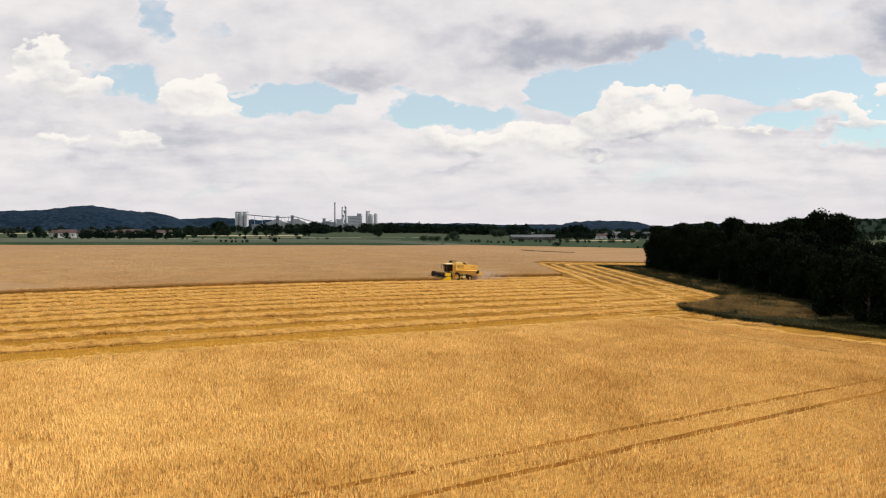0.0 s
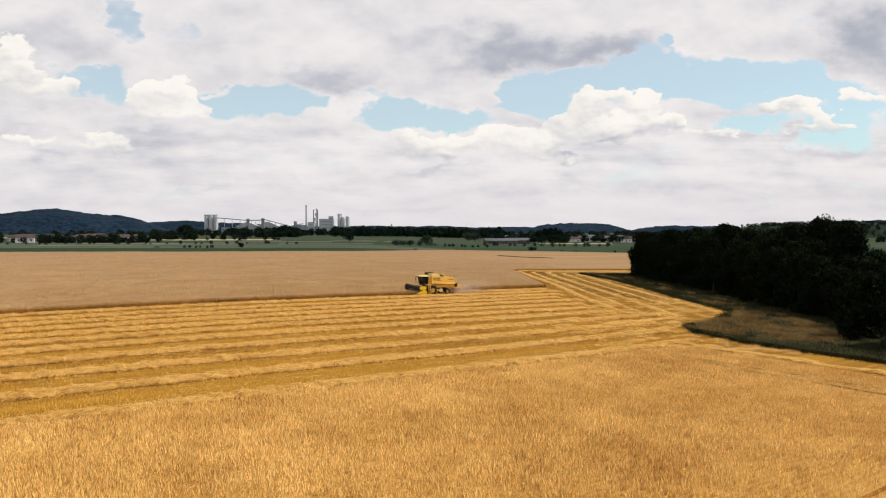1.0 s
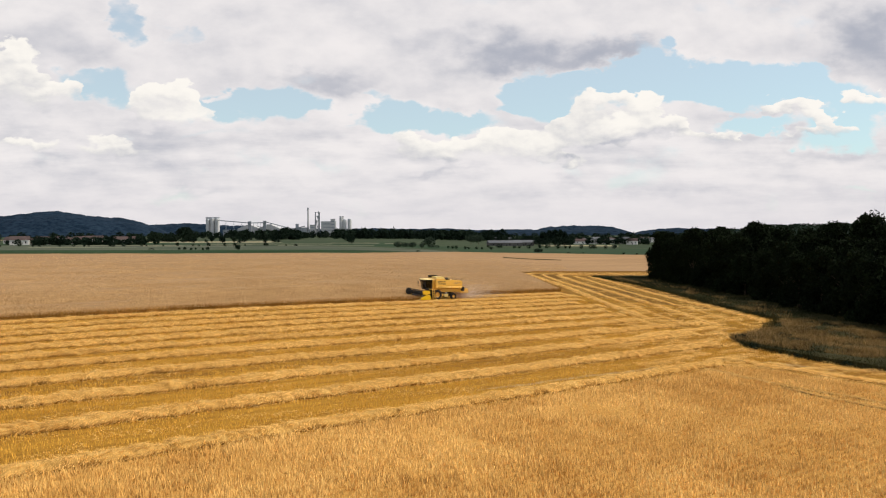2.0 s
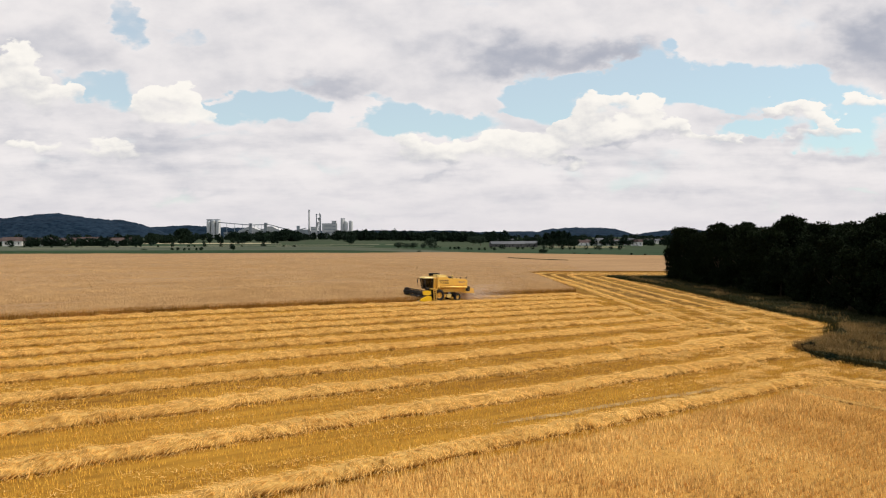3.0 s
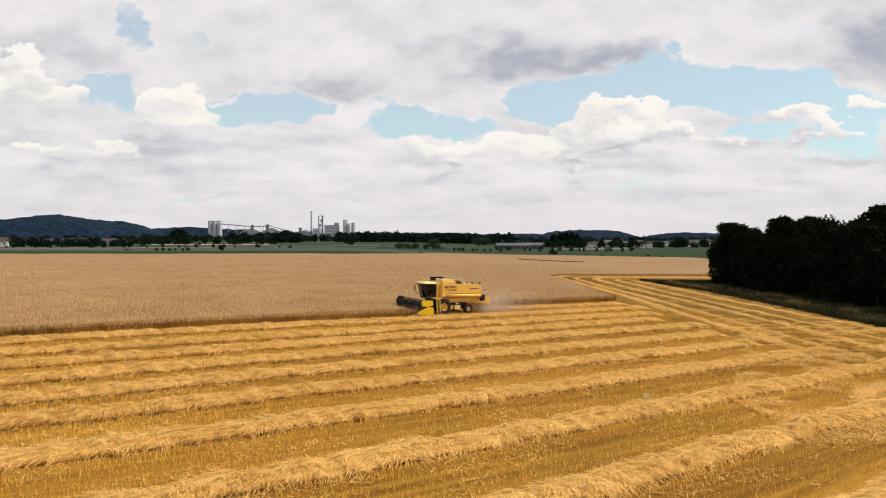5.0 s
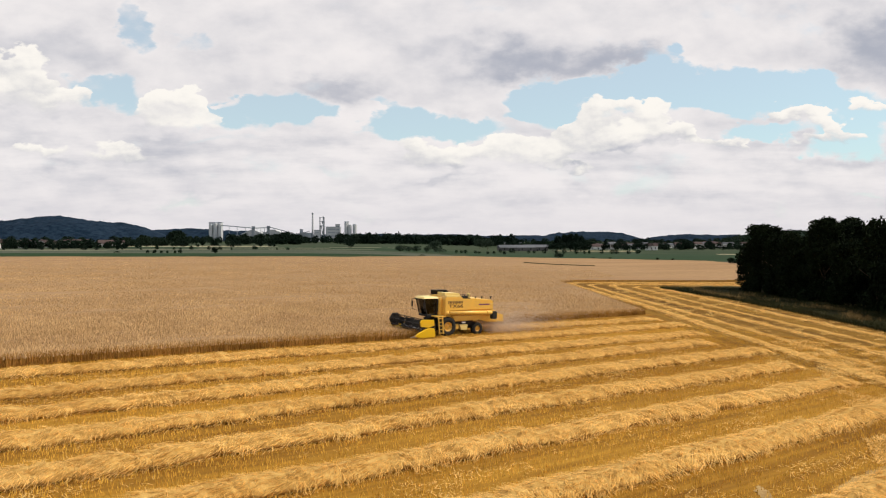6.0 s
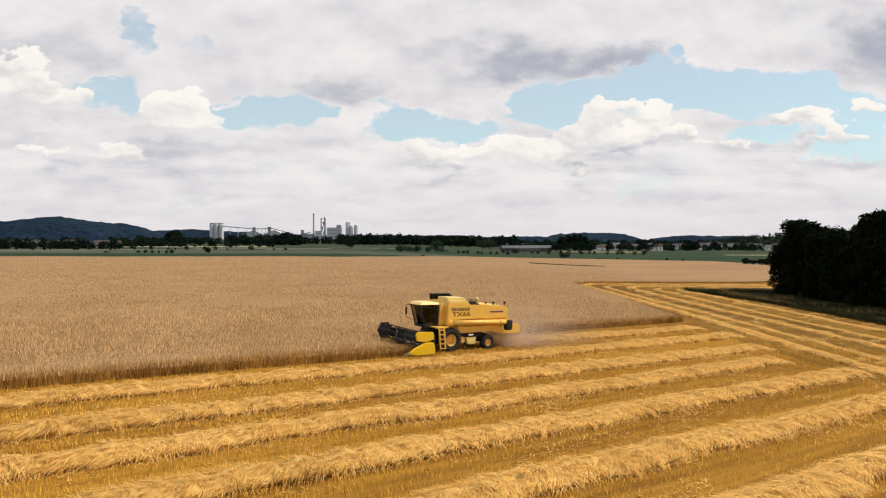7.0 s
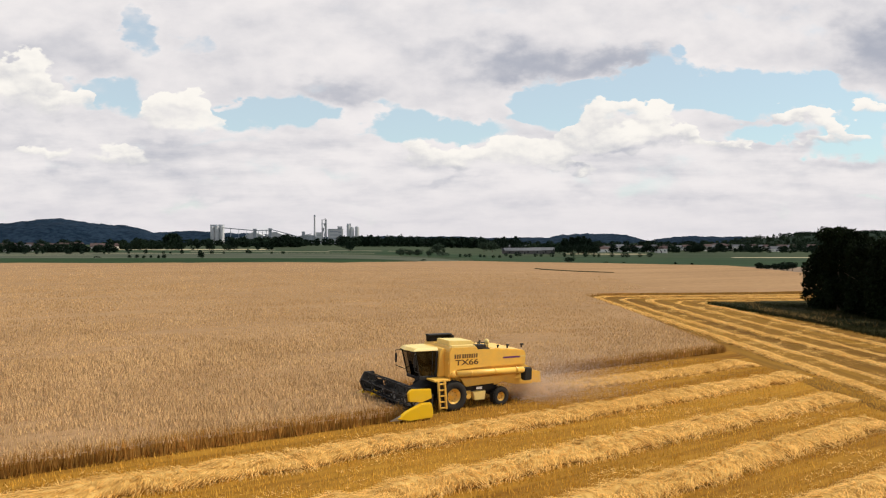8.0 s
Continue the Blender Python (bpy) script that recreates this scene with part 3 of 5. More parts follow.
x, y = scatter([row_xy(-4, 61.1), row_xy(80, 61.0), (33.3, 92.0), (45.5, 75), (52, 64), (12, 22), (-14, 22), (-38, 48)], 110, rng)
_, v = row_uv(x, y)
ragged = rng.normal(-0.05, 0.08, len(v))
keep = ~((v > TRAM[0] + ragged) & (v < TRAM[1] - ragged)) & ~((v > TRAM[2] + ragged) & (v < TRAM[3] - ragged)) & (((x + 19.4) / 1.5) ** 2 + ((y - 35.2) / 0.7) ** 2 > rng.uniform(0.6, 1.4, len(x)))
x, y = x[keep], y[keep]
keep = np.ones(len(x), bool)
for path in TRACKS:
    for (x1, y1), (x2, y2) in zip(path, path[1:]):
        t = np.clip(((x - x1) * (x2 - x1) + (y - y1) * (y2 - y1)) / ((x2 - x1) ** 2 + (y2 - y1) ** 2), 0, 1)
        keep &= np.hypot(x - x1 - t * (x2 - x1), y - y1 - t * (y2 - y1)) > 0.46
x, y = x[keep], y[keep]
u, v = row_uv(x, y)
v = np.where(rng.uniform(0, 1, len(v)) < 0.6, np.round(v / 0.5) * 0.5 + rng.normal(0, 0.07, len(v)), v)
x, y = row_xy(u, v)
tufts = np.array([0.10 * noise.noise((a * 1.0, b * 1.0, 5.0)) + 0.06 * noise.noise((a * 0.3, b * 0.3, 8.0)) for a, b in zip(x, y)])
ears = blades("wheat_ears", x, y, ground_z(x, y) + TALL - 0.28 + tufts, 0.34, 0.070, 0.45, M["ear"], rng)
part_of(tagged(ears, kind="stuff"), near_wheat)
# the uncut block: single ears by the cut edge, larger nodding clumps further in
x, y = scatter([row_xy(0, 128.1), row_xy(95.2, 128.1), row_xy(95.8, 134.1), (HEAD_X - 1.5, 190.5), (HEAD_X - 0.6, 258), (HEAD_X + 20, 290), (60, 400), (-190, 400), (-170, 200), (-60, 120)], 64, rng)
deep = np.hypot(x - 2, y - 118)
keep = rng.uniform(0, 1, len(x)) < np.clip(48 / deep, 0, 1) ** 2 * np.clip((290 - deep) / 150, 0, 1)
x, y, deep = x[keep], y[keep], deep[keep]
u, v = row_uv(x, y)
# laid streaks along the rows, where the ears hang lower
laid = np.array([noise.noise((a * 0.020, b * 0.16, 12.0)) + 0.5 * noise.noise((a * 0.10, b * 0.5, 15.0)) for a, b in zip(u, v)])
sink = 0.12 * np.clip((laid - 0.36) / 0.12, 0, 1)
v = np.where(rng.uniform(0, 1, len(v)) < 0.55, np.round(v / 0.5) * 0.5 + rng.normal(0, 0.09, len(v)), v)
v = np.maximum(v, 128.15)
x, y = row_xy(u, v)
size = np.clip(deep / 48, 1, 4) ** 0.75
ears = blades("wheat_ears", x, y, ground_z(x, y) + TALL - 0.26 - sink, 0.27 + 0.05 * size, 0.075 * size, 0.5, M["ear_far"], rng)
part_of(tagged(ears, kind="stuff"), far_wheat)

u, v = rng.uniform(0, 132, 560000), rng.uniform(61.2, 134, 560000)
v = np.round(v / 0.26) * 0.26 + rng.normal(0, 0.03, len(v))
x, y = row_xy(u, v)
keep = inside(x, y, CUT)
x, y, u, v = x[keep], y[keep], u[keep], v[keep]
clump = np.array([noise.noise((a * 0.9, b * 2.1, 4.0)) + 0.6 * noise.noise((a * 0.12, b * 0.5, 9.0)) for a, b in zip(u, v)])
keep = clump > rng.normal(-0.28, 0.20, len(x))
x, y = x[keep], y[keep]
stalks = blades("stubble_stalks", x, y, ground_z(x, y), 0.24, 0.042, 0.45, M["stubble_blade"], rng)
part_of(tagged(stalks, kind="stuff"), stubble)


def strewn(poly, per_m2, rng, parent, thick):
    """Loose straws lying flat in drifts and wisps."""
    x, y = scatter(poly, per_m2, rng)
    u, v = row_uv(x, y)
    drift = np.array([noise.noise((a * 0.16, b * 0.45, 2.0)) + 0.7 * noise.noise((a * 0.5, b * 0.9, 8.0)) for a, b in zip(u, v)])
    keep = drift > thick + rng.normal(0, 0.12, len(x))
    x, y, drift = x[keep], y[keep], drift[keep]
    n = len(x)
    ang, length, half = rng.uniform(0, 2 * math.pi, n), rng.uniform(0.2, 0.45, n), rng.uniform(0.012, 0.026, n)
    z = ground_z(x, y) + 0.07 + rng.uniform(0, 0.05, n) + 0.10 * np.clip(drift - thick, 0, 1)
    c, sn = np.cos(ang), np.sin(ang)
    corner = np.empty((n, 3, 3))
    corner[:, 0] = np.stack([x - sn * half, y + c * half, z], -1)
    corner[:, 1] = np.stack([x + sn * half, y - c * half, z], -1)
    corner[:, 2] = np.stack([x + c * length, y + sn * length, z + rng.uniform(-0.02, 0.12, n)], -1)
    part_of(tagged(mesh_from("strewn_straw", corner.reshape(-1, 3), np.arange(n * 3).reshape(n, 3), M["straw_blade"]), kind="stuff"), parent)


strewn([(20, 98), (34, 93), (44, 97), (37, 113), (38, 121), (46, 128), (53, 142), (53, 165), (35, 165), (28, 140), (18, 118)], 110, rng, stubble, 0.03)
strewn([(35, 165), (53, 165), (55, 224), (52, 246), (33, 246)], 40, rng, stubble, 0.25)
strewn([row_xy(20, 64.5), row_xy(120, 64.5), row_xy(120, 127), row_xy(20, 127)], 22, rng, stubble, 0.22)


def wall_of_stalks(path, parent, rng, per_m=70, deep=0.35):
    pts = np.array(path, float)
    for a, b in zip(pts, pts[1:]):
        L = np.hypot(*(b - a))
        n = int(L * per_m * 1.6)
        t = rng.uniform(0, 1, n)
        off = rng.uniform(-0.16, deep, n) - 0.12 * np.sin(t * L * 2.1) * rng.uniform(0, 1, n)
        d = (b - a) / L
        x, y = a[0] + d[0] * L * t - d[1] * off, a[1] + d[1] * L * t + d[0] * off
        ob = blades("stalks", x, y, ground_z(x, y) + rng.uniform(0, 0.16, len(x)), TALL * 0.98, 0.045, 0.3, M["stalk"], rng)
        part_of(tagged(ob, kind="stuff"), parent)


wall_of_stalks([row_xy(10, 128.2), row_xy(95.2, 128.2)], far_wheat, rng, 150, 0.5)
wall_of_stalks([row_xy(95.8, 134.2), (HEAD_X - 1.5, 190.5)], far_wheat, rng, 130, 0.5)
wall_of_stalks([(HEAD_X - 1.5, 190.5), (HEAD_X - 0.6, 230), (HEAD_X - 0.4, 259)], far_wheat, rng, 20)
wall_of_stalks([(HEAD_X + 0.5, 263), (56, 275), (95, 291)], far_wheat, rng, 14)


# rough grass between the cut field and the wood
GRASS = [(51.8, 252), (55.5, 224), (55.3, 192), (53.7, 160), (54, 141), (46, 128), (37, 118.5), (36.3, 114), (40.3, 103.5), (45.2, 96.5), (51.5, 87.5), (62, 70), (71, 54.5), (103.5, -4), (140, -4), (140, 285), (95, 271), (70, 262), (56, 253.5)]


def tussocks(x, y):
    return 0.22 * noise.noise((x * 0.5, y * 0.5, 7)) + 0.18 * noise.noise((x * 0.12, y * 0.12, 2))


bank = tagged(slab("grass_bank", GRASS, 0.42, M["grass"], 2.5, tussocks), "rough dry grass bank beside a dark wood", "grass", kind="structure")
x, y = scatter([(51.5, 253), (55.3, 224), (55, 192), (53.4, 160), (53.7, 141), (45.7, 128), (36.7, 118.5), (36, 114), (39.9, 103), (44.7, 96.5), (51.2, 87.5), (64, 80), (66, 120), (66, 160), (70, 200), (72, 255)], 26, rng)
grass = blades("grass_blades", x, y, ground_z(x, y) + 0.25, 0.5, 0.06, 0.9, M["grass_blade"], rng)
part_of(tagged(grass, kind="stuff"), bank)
x, y = scatter([(36.4, 115.5), (36.8, 119.3), (46, 128.4), (53.4, 140), (60, 138), (58, 122), (55, 110), (50, 102), (44, 104), (39, 111)], 62, rng)
drift = np.array([noise.noise((a * 0.22, b * 0.22, 6.0)) + 0.5 * noise.noise((a * 0.7, b * 0.7, 3.0)) for a, b in zip(x, y)])
keep = drift > 0.10 * np.hypot(x - 42, y - 117) / 6 - 0.30 + rng.normal(0, 0.12, len(x))
x, y = x[keep], y[keep]
part_of(tagged(blades("dry_grass_blades", x, y, ground_z(x, y) + 0.25, 0.62, 0.07, 0.9, M["dry_grass"], rng), kind="stuff"), bank)
x, y = scatter([(51.5, 256), (55.3, 224), (55, 192), (53.4, 160), (53.7, 141), (60, 141), (61, 160), (62, 192), (62, 224), (58, 256)], 14, rng)
keep = np.array([noise.noise((a * 0.3, b * 0.12, 5.0)) for a, b in zip(x, y)]) > rng.normal(0.30, 0.12, len(x))
x, y = x[keep], y[keep]
part_of(tagged(blades("dry_grass_blades", x, y, ground_z(x, y) + 0.3, 0.75, 0.08, 0.9, M["dry_grass"], rng), kind="stuff"), bank)
edge = [(51.8, 252), (55.5, 224), (55.3, 192), (53.7, 160), (54, 141), (46, 128)]
front = [(36.3, 113.5), (40.3, 103.5), (45.2, 96.5), (51.5, 87.5), (62, 70)]
for a, b in list(zip(edge, edge[1:])) + list(zip(front, front[1:])):
    L = math.hypot(b[0] - a[0], b[1] - a[1])
    n = int(L * 40)
    t = rng.uniform(0, 1, n)
    off = rng.normal(0.5, 0.5, n)
    x = a[0] + (b[0] - a[0]) * t - (b[1] - a[1]) / L * -off
    y = a[1] + (b[1] - a[1]) * t + (b[0] - a[0]) / L * -off
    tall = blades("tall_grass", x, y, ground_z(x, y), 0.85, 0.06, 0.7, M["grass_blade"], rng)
    part_of(tagged(tall, kind="stuff"), bank)


# ---- wood ----
def leafy(name, rng, height, spread, n, leaf, base=0.12, lobes=9):
    """A tree: tapered trunk with limbs, and a ragged crown of many small leaves."""
    root = new(name)
    bm = bmesh.new()
    bmesh.ops.create_cone(bm, cap_ends=True, segments=8, radius1=height * 0.022, radius2=height * 0.008, depth=height * 0.75, matrix=Matrix.Translation((0, 0, height * 0.375)))
    for k in range(6):
        a, t = rng.uniform(0, 6.28), rng.uniform(0.25, 0.6)
        L = spread * rng.uniform(0.5, 0.8)
        m = Matrix.Translation((0, 0, height * t)) @ Euler((0, rng.uniform(0.7, 1.1), a)).to_matrix().to_4x4() @ Matrix.Translation((0, 0, L / 2))
        bmesh.ops.create_cone(bm, cap_ends=True, segments=6, radius1=height * 0.009, radius2=height * 0.003, depth=L, matrix=m)
    me = bpy.data.meshes.new("trunk")
    bm.to_mesh(me)
    bm.free()
    me.materials.append(M["bark"])
    trunk = new("trunk", me)
    trunk.parent = root
    cs = []
    for k in range(lobes):
        up = rng.uniform(base + 0.08, 0.93)
        a, r = rng.uniform(0, 6.28), spread * rng.uniform(0.2, 0.72) * (1.0 - 0.85 * max(0.0, up - 0.45) ** 1.3 / 0.4)
        cs.append((math.cos(a) * r, math.sin(a) * r, height * up, spread * rng.uniform(0.28, 0.50)))
    for k in range(5):
        cs.append((rng.normal(0, 0.20) * spread, rng.normal(0, 0.20) * spread, height * rng.uniform(0.78, 0.93), spread * rng.uniform(0.20, 0.32)))
    cs.append((0, 0, height * 0.6, spread * 0.55))
    cs = np.array(cs)
    pick = rng.integers(0, len(cs), n)
    d = rng.normal(size=(n, 3))
    d /= np.linalg.norm(d, axis=1)[:, None]
    r = rng.uniform(0.45, 1.0, n) ** 0.6 * rng.uniform(0.88, 1.16, n)
    c = cs[pick, :3] + d * (cs[pick, 3] * r)[:, None] * np.array([1, 1, 0.85])
    c[:, 2] = np.clip(c[:, 2], height * base * rng.uniform(0.4, 1.3, n), None)
    a1, a2 = rng.normal(size=(n, 3)), rng.normal(size=(n, 3))
    a1 /= np.linalg.norm(a1, axis=1)[:, None]
    a2 -= (a1 * a2).sum(1)[:, None] * a1
    a2 /= np.linalg.norm(a2, axis=1)[:, None]
    s = leaf * rng.uniform(0.6, 1.4, n)[:, None]
    v = np.stack([c - a1 * s, c + a2 * s, c + a1 * s], 1)
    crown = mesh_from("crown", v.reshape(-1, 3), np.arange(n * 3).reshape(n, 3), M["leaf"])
    crown.parent = root
    return root


trng = np.random.default_rng(3)
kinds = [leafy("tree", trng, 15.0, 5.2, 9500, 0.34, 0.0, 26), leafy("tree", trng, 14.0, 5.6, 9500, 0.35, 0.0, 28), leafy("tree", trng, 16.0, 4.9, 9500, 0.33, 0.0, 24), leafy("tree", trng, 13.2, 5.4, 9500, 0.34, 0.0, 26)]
spots = []
line = [(60.5, 100), (61, 128), (63.5, 160), (64.5, 190), (65, 222), (65.2, 245), (67, 252)]
for a, b in zip(line, line[1:]):
    L = math.hypot(b[0] - a[0], b[1] - a[1])
    m = max(2, round(L / 6.5))
    for i in range(m):
        t = i / m
        for depth in range(3):
            spots.append((a[0] + (b[0] - a[0]) * t + 3.5 + depth * 7 + trng.uniform(-1, 1.5), a[1] + (b[1] - a[1]) * t + trng.uniform(-2, 2), depth))
spots += [(63.5, 92, 0), (66, 84, 0), (71, 78, 0), (70, 96, 1), (73, 88, 1), (79, 82, 1), (78, 72, 0), (86, 68, 0), (56.2, 108.5, 0), (57.0, 101.0, 0), (60.0, 95.0, 0)]
for k, (x, y, depth) in enumerate(spots):
    s = trng.uniform(0.78, 1.10) * (0.66 if y < 125 else 0.76 if y < 150 else 0.88 if y < 185 else 0.91 if y < 215 else 0.86) + (0.05 * depth if y > 150 else 0.0)
    m = pose(x, y, float(ground_z(x, y)) - 0.1, 0, 0, trng.uniform(0, 360))
    src = kinds[k % 4]
    if k < 4:
        t = src
        t.matrix_basis = m @ Matrix.Diagonal((s, s, s, 1))
    else:
        t = copy_thing(src, m)
        t.scale = (s, s, s * trng.uniform(0.92, 1.08))
    tagged(t, "dark broadleaf tree in dense summer leaf", "tree", "trees of the wood")


# ---- combine harvester ----
def paint(name, base, dirt, rough, metal=0.0, amount=0.35, coat=0.0):
    """Painted or bare machine surface with dust on it."""
    m = bpy.data.materials.new(name)
    m.use_nodes = True
    g = Graph(m.node_tree)
    co = g.node("ShaderNodeTexCoord").outputs["Object"]
    f = g.math("MULTIPLY", g.ramp(g.math("ADD", g.math("MULTIPLY", g.noise(co, 1.3, 6.0, 0.65), 0.6), g.math("MULTIPLY", g.noise(co, 9.0, 5.0, 0.6), 0.4)), 0.40, 0.68), amount)
    b = g.node("ShaderNodeBsdfPrincipled", Base_Color=g.mix(f, base, dirt), Roughness=g.math("ADD", rough, g.math("MULTIPLY", f, 0.5)), Metallic=metal)
    b.inputs["Coat Weight"].default_value = coat
    g.node("ShaderNodeOutputMaterial", Surface=b.outputs[0])
    return m


DUST = (0.42, 0.30, 0.16)
M["yellow"] = paint("yellow_paint", (0.83, 0.49, 0.08), DUST, 0.40, amount=0.25)
M["cream"] = paint("pale_yellow_paint", (0.76, 0.58, 0.20), DUST, 0.45, amount=0.2)
M["lemon"] = paint("lemon_paint", (0.80, 0.50, 0.01), DUST, 0.35, amount=0.12)
M["rubber"] = paint("tyre_rubber", (0.010, 0.009, 0.008), (0.07, 0.05, 0.03), 0.9, amount=0.3)
M["steel"] = paint("dark_steel", (0.012, 0.011, 0.010), (0.06, 0.045, 0.028), 0.75, 0.0, amount=0.3)
M["bare"] = paint("worn_bare_steel", (0.45, 0.43, 0.40), (0.25, 0.17, 0.09), 0.35, 0.9)
M["black"] = paint("black_paint", (0.008, 0.008, 0.008), (0.05, 0.038, 0.025), 0.65, amount=0.2)
M["white"] = paint("white_plate", (0.75, 0.74, 0.70), DUST, 0.5, amount=0.15)
M["purple"] = paint("purple_stripe", (0.10, 0.02, 0.16), DUST, 0.4, amount=0.1)
M["letter"] = paint("dark_lettering", (0.10, 0.045, 0.01), DUST, 0.5, amount=0.2)
M["glass"] = bpy.data.materials.new("tinted_glass")
M["glass"].use_nodes = True
_g = Graph(M["glass"].node_tree)
_b = _g.node("ShaderNodeBsdfPrincipled", Base_Color=(0.008, 0.010, 0.010, 1), Roughness=0.04, IOR=1.45)
_b.inputs["Transmission Weight"].default_value = 1.0
_g.node("ShaderNodeOutputMaterial", Surface=_b.outputs[0])


def part(name, bm, mat, parent, label="", smooth=False):
    """One bmesh as one mesh object under a thing or a part."""
    me = bpy.data.meshes.new(name)
    bmesh.ops.recalc_face_normals(bm, faces=bm.faces)
    if smooth:
        for f in bm.faces:
            f.smooth = len(f.verts) == 4
    bm.to_mesh(me)
    bm.free()
    me.materials.append(mat)
    ob = new(name, me)
    ob.parent = parent
    if label:
        ob["label"] = label
    return ob


def box(bm, x0, x1, y0, y1, z0, z1, bevel=0.0):
    m = Matrix.Translation(((x0 + x1) / 2, (y0 + y1) / 2, (z0 + z1) / 2)) @ Matrix.Diagonal((abs(x1 - x0), abs(y1 - y0), abs(z1 - z0), 1))
    vs = bmesh.ops.create_cube(bm, size=1.0, matrix=m)["verts"]
    if bevel:
        es = list({e for v in vs for e in v.link_edges})
        bmesh.ops.bevel(bm, geom=es, offset=bevel, segments=2, affect="EDGES")
    return bm


def boxed(*a):
    return box(bmesh.new(), *a)


def prism(profile, y0, y1, bevel=0.0, bm=None, inset=0.0):
    """An x-z outline drawn out from y0 to y1; inset narrows the upper end of the sides."""
    bm = bm or bmesh.new()
    a = [bm.verts.new((x, y0, z)) for x, z in profile]
    b = [bm.verts.new((x, y1, z)) for x, z in profile]
    n = len(profile)
    fs = [bm.faces.new(a), bm.faces.new(b[::-1])]
    for i in range(n):
        fs.append(bm.faces.new((a[i], b[i], b[(i + 1) % n], a[(i + 1) % n])))
    if bevel:
        es = list({e for f in fs for e in f.edges})
        bmesh.ops.bevel(bm, geom=es, offset=bevel, segments=2, affect="EDGES")
    return bm


def rod(bm, p, q, r, seg=10, r2=None):
    p, q = Vector(p), Vector(q)
    d = q - p
    m = Matrix.Translation((p + q) / 2) @ d.to_track_quat("Z", "Y").to_matrix().to_4x4()
    bmesh.ops.create_cone(bm, cap_ends=True, segments=seg, radius1=r, radius2=r if r2 is None else r2, depth=d.length, matrix=m)
    return bm


def lathe(bm, profile, seg=36):
    """A round body about the y axis from (radius, y) pairs."""
    rings = []
    for r, y in profile:
        rings.append([bm.verts.new((r * math.cos(a), y, r * math.sin(a))) for a in (2 * math.pi * k / seg for k in range(seg))])
    for A, B in zip(rings, rings[1:]):
        for k in range(seg):
            bm.faces.new((A[k], A[(k + 1) % seg], B[(k + 1) % seg], B[k]))
    return bm


def wheel(parent, x, y, r, w, rim, side):
    hub = new("wheel")
    hub.parent = parent
    hub.matrix_basis = pose(x, y, r, 0, 0, 0 if side > 0 else 180)
    bm = bmesh.new()
    h = w / 2
    lathe(bm, [(rim, -h * 0.8), (rim + 0.05, -h * 0.95), (r * 0.9, -h), (r * 0.985, -h * 0.82), (r, -h * 0.4), (r, h * 0.4), (r * 0.985, h * 0.82), (r * 0.9, h), (rim + 0.05, h * 0.95), (rim, h * 0.8), (rim, -h * 0.8)])
    n = 22
    for k in range(n):
        for s in (-1, 1):
            a = 2 * math.pi * (k + 0.25 * (s + 1)) / n
            m = Euler((0, -a, 0)).to_matrix().to_4x4() @ Matrix.Translation((r + 0.012, s * h * 0.42, 0)) @ Euler((s * 0.7, 0, 0)).to_matrix().to_4x4() @ Matrix.Diagonal((0.06, h * 1.0, 0.07, 1))
            bmesh.ops.create_cube(bm, size=1.0, matrix=m)
    part("tyre", bm, M["rubber"], hub, "black rubber tyre with lugs", True)
    bm = lathe(bmesh.new(), [(rim, -h * 0.7), (rim, h * 0.78), (rim * 0.93, h * 0.82), (rim * 0.88, h * 0.6), (rim * 0.8, h * 0.25), (rim * 0.45, h * 0.12), (rim * 0.38, h * 0.3), (0.02, h * 0.32)])
    part("rim", bm, M["yellow"], hub, "dusty yellow steel rim", True)
    for k in range(8):
        a = 2 * math.pi * k / 8
        bm = rod(bmesh.new(), (rim * 0.6 * math.cos(a), h * 0.15, rim * 0.6 * math.sin(a)), (rim * 0.6 * math.cos(a), h * 0.3, rim * 0.6 * math.sin(a)), 0.02, 6)
        part("wheel_nut", bm, M["steel"], hub)
    return hub


def lettering(body, size, parent, where, mat):
    cu = bpy.data.curves.new("lettering", "FONT")
    cu.body, cu.size, cu.extrude, cu.offset = body, size, 0.004, 0.009
    tmp = new("lettering", cu)
    dg = bpy.context.evaluated_depsgraph_get()
    me = bpy.data.meshes.new_from_object(tmp.evaluated_get(dg))
    bpy.data.objects.remove(tmp)
    me.materials.append(mat)
    ob = new("lettering", me)
    ob.parent = parent
    ob.matrix_basis = where
    ob["label"] = "dark model lettering on yellow panel"
    return ob


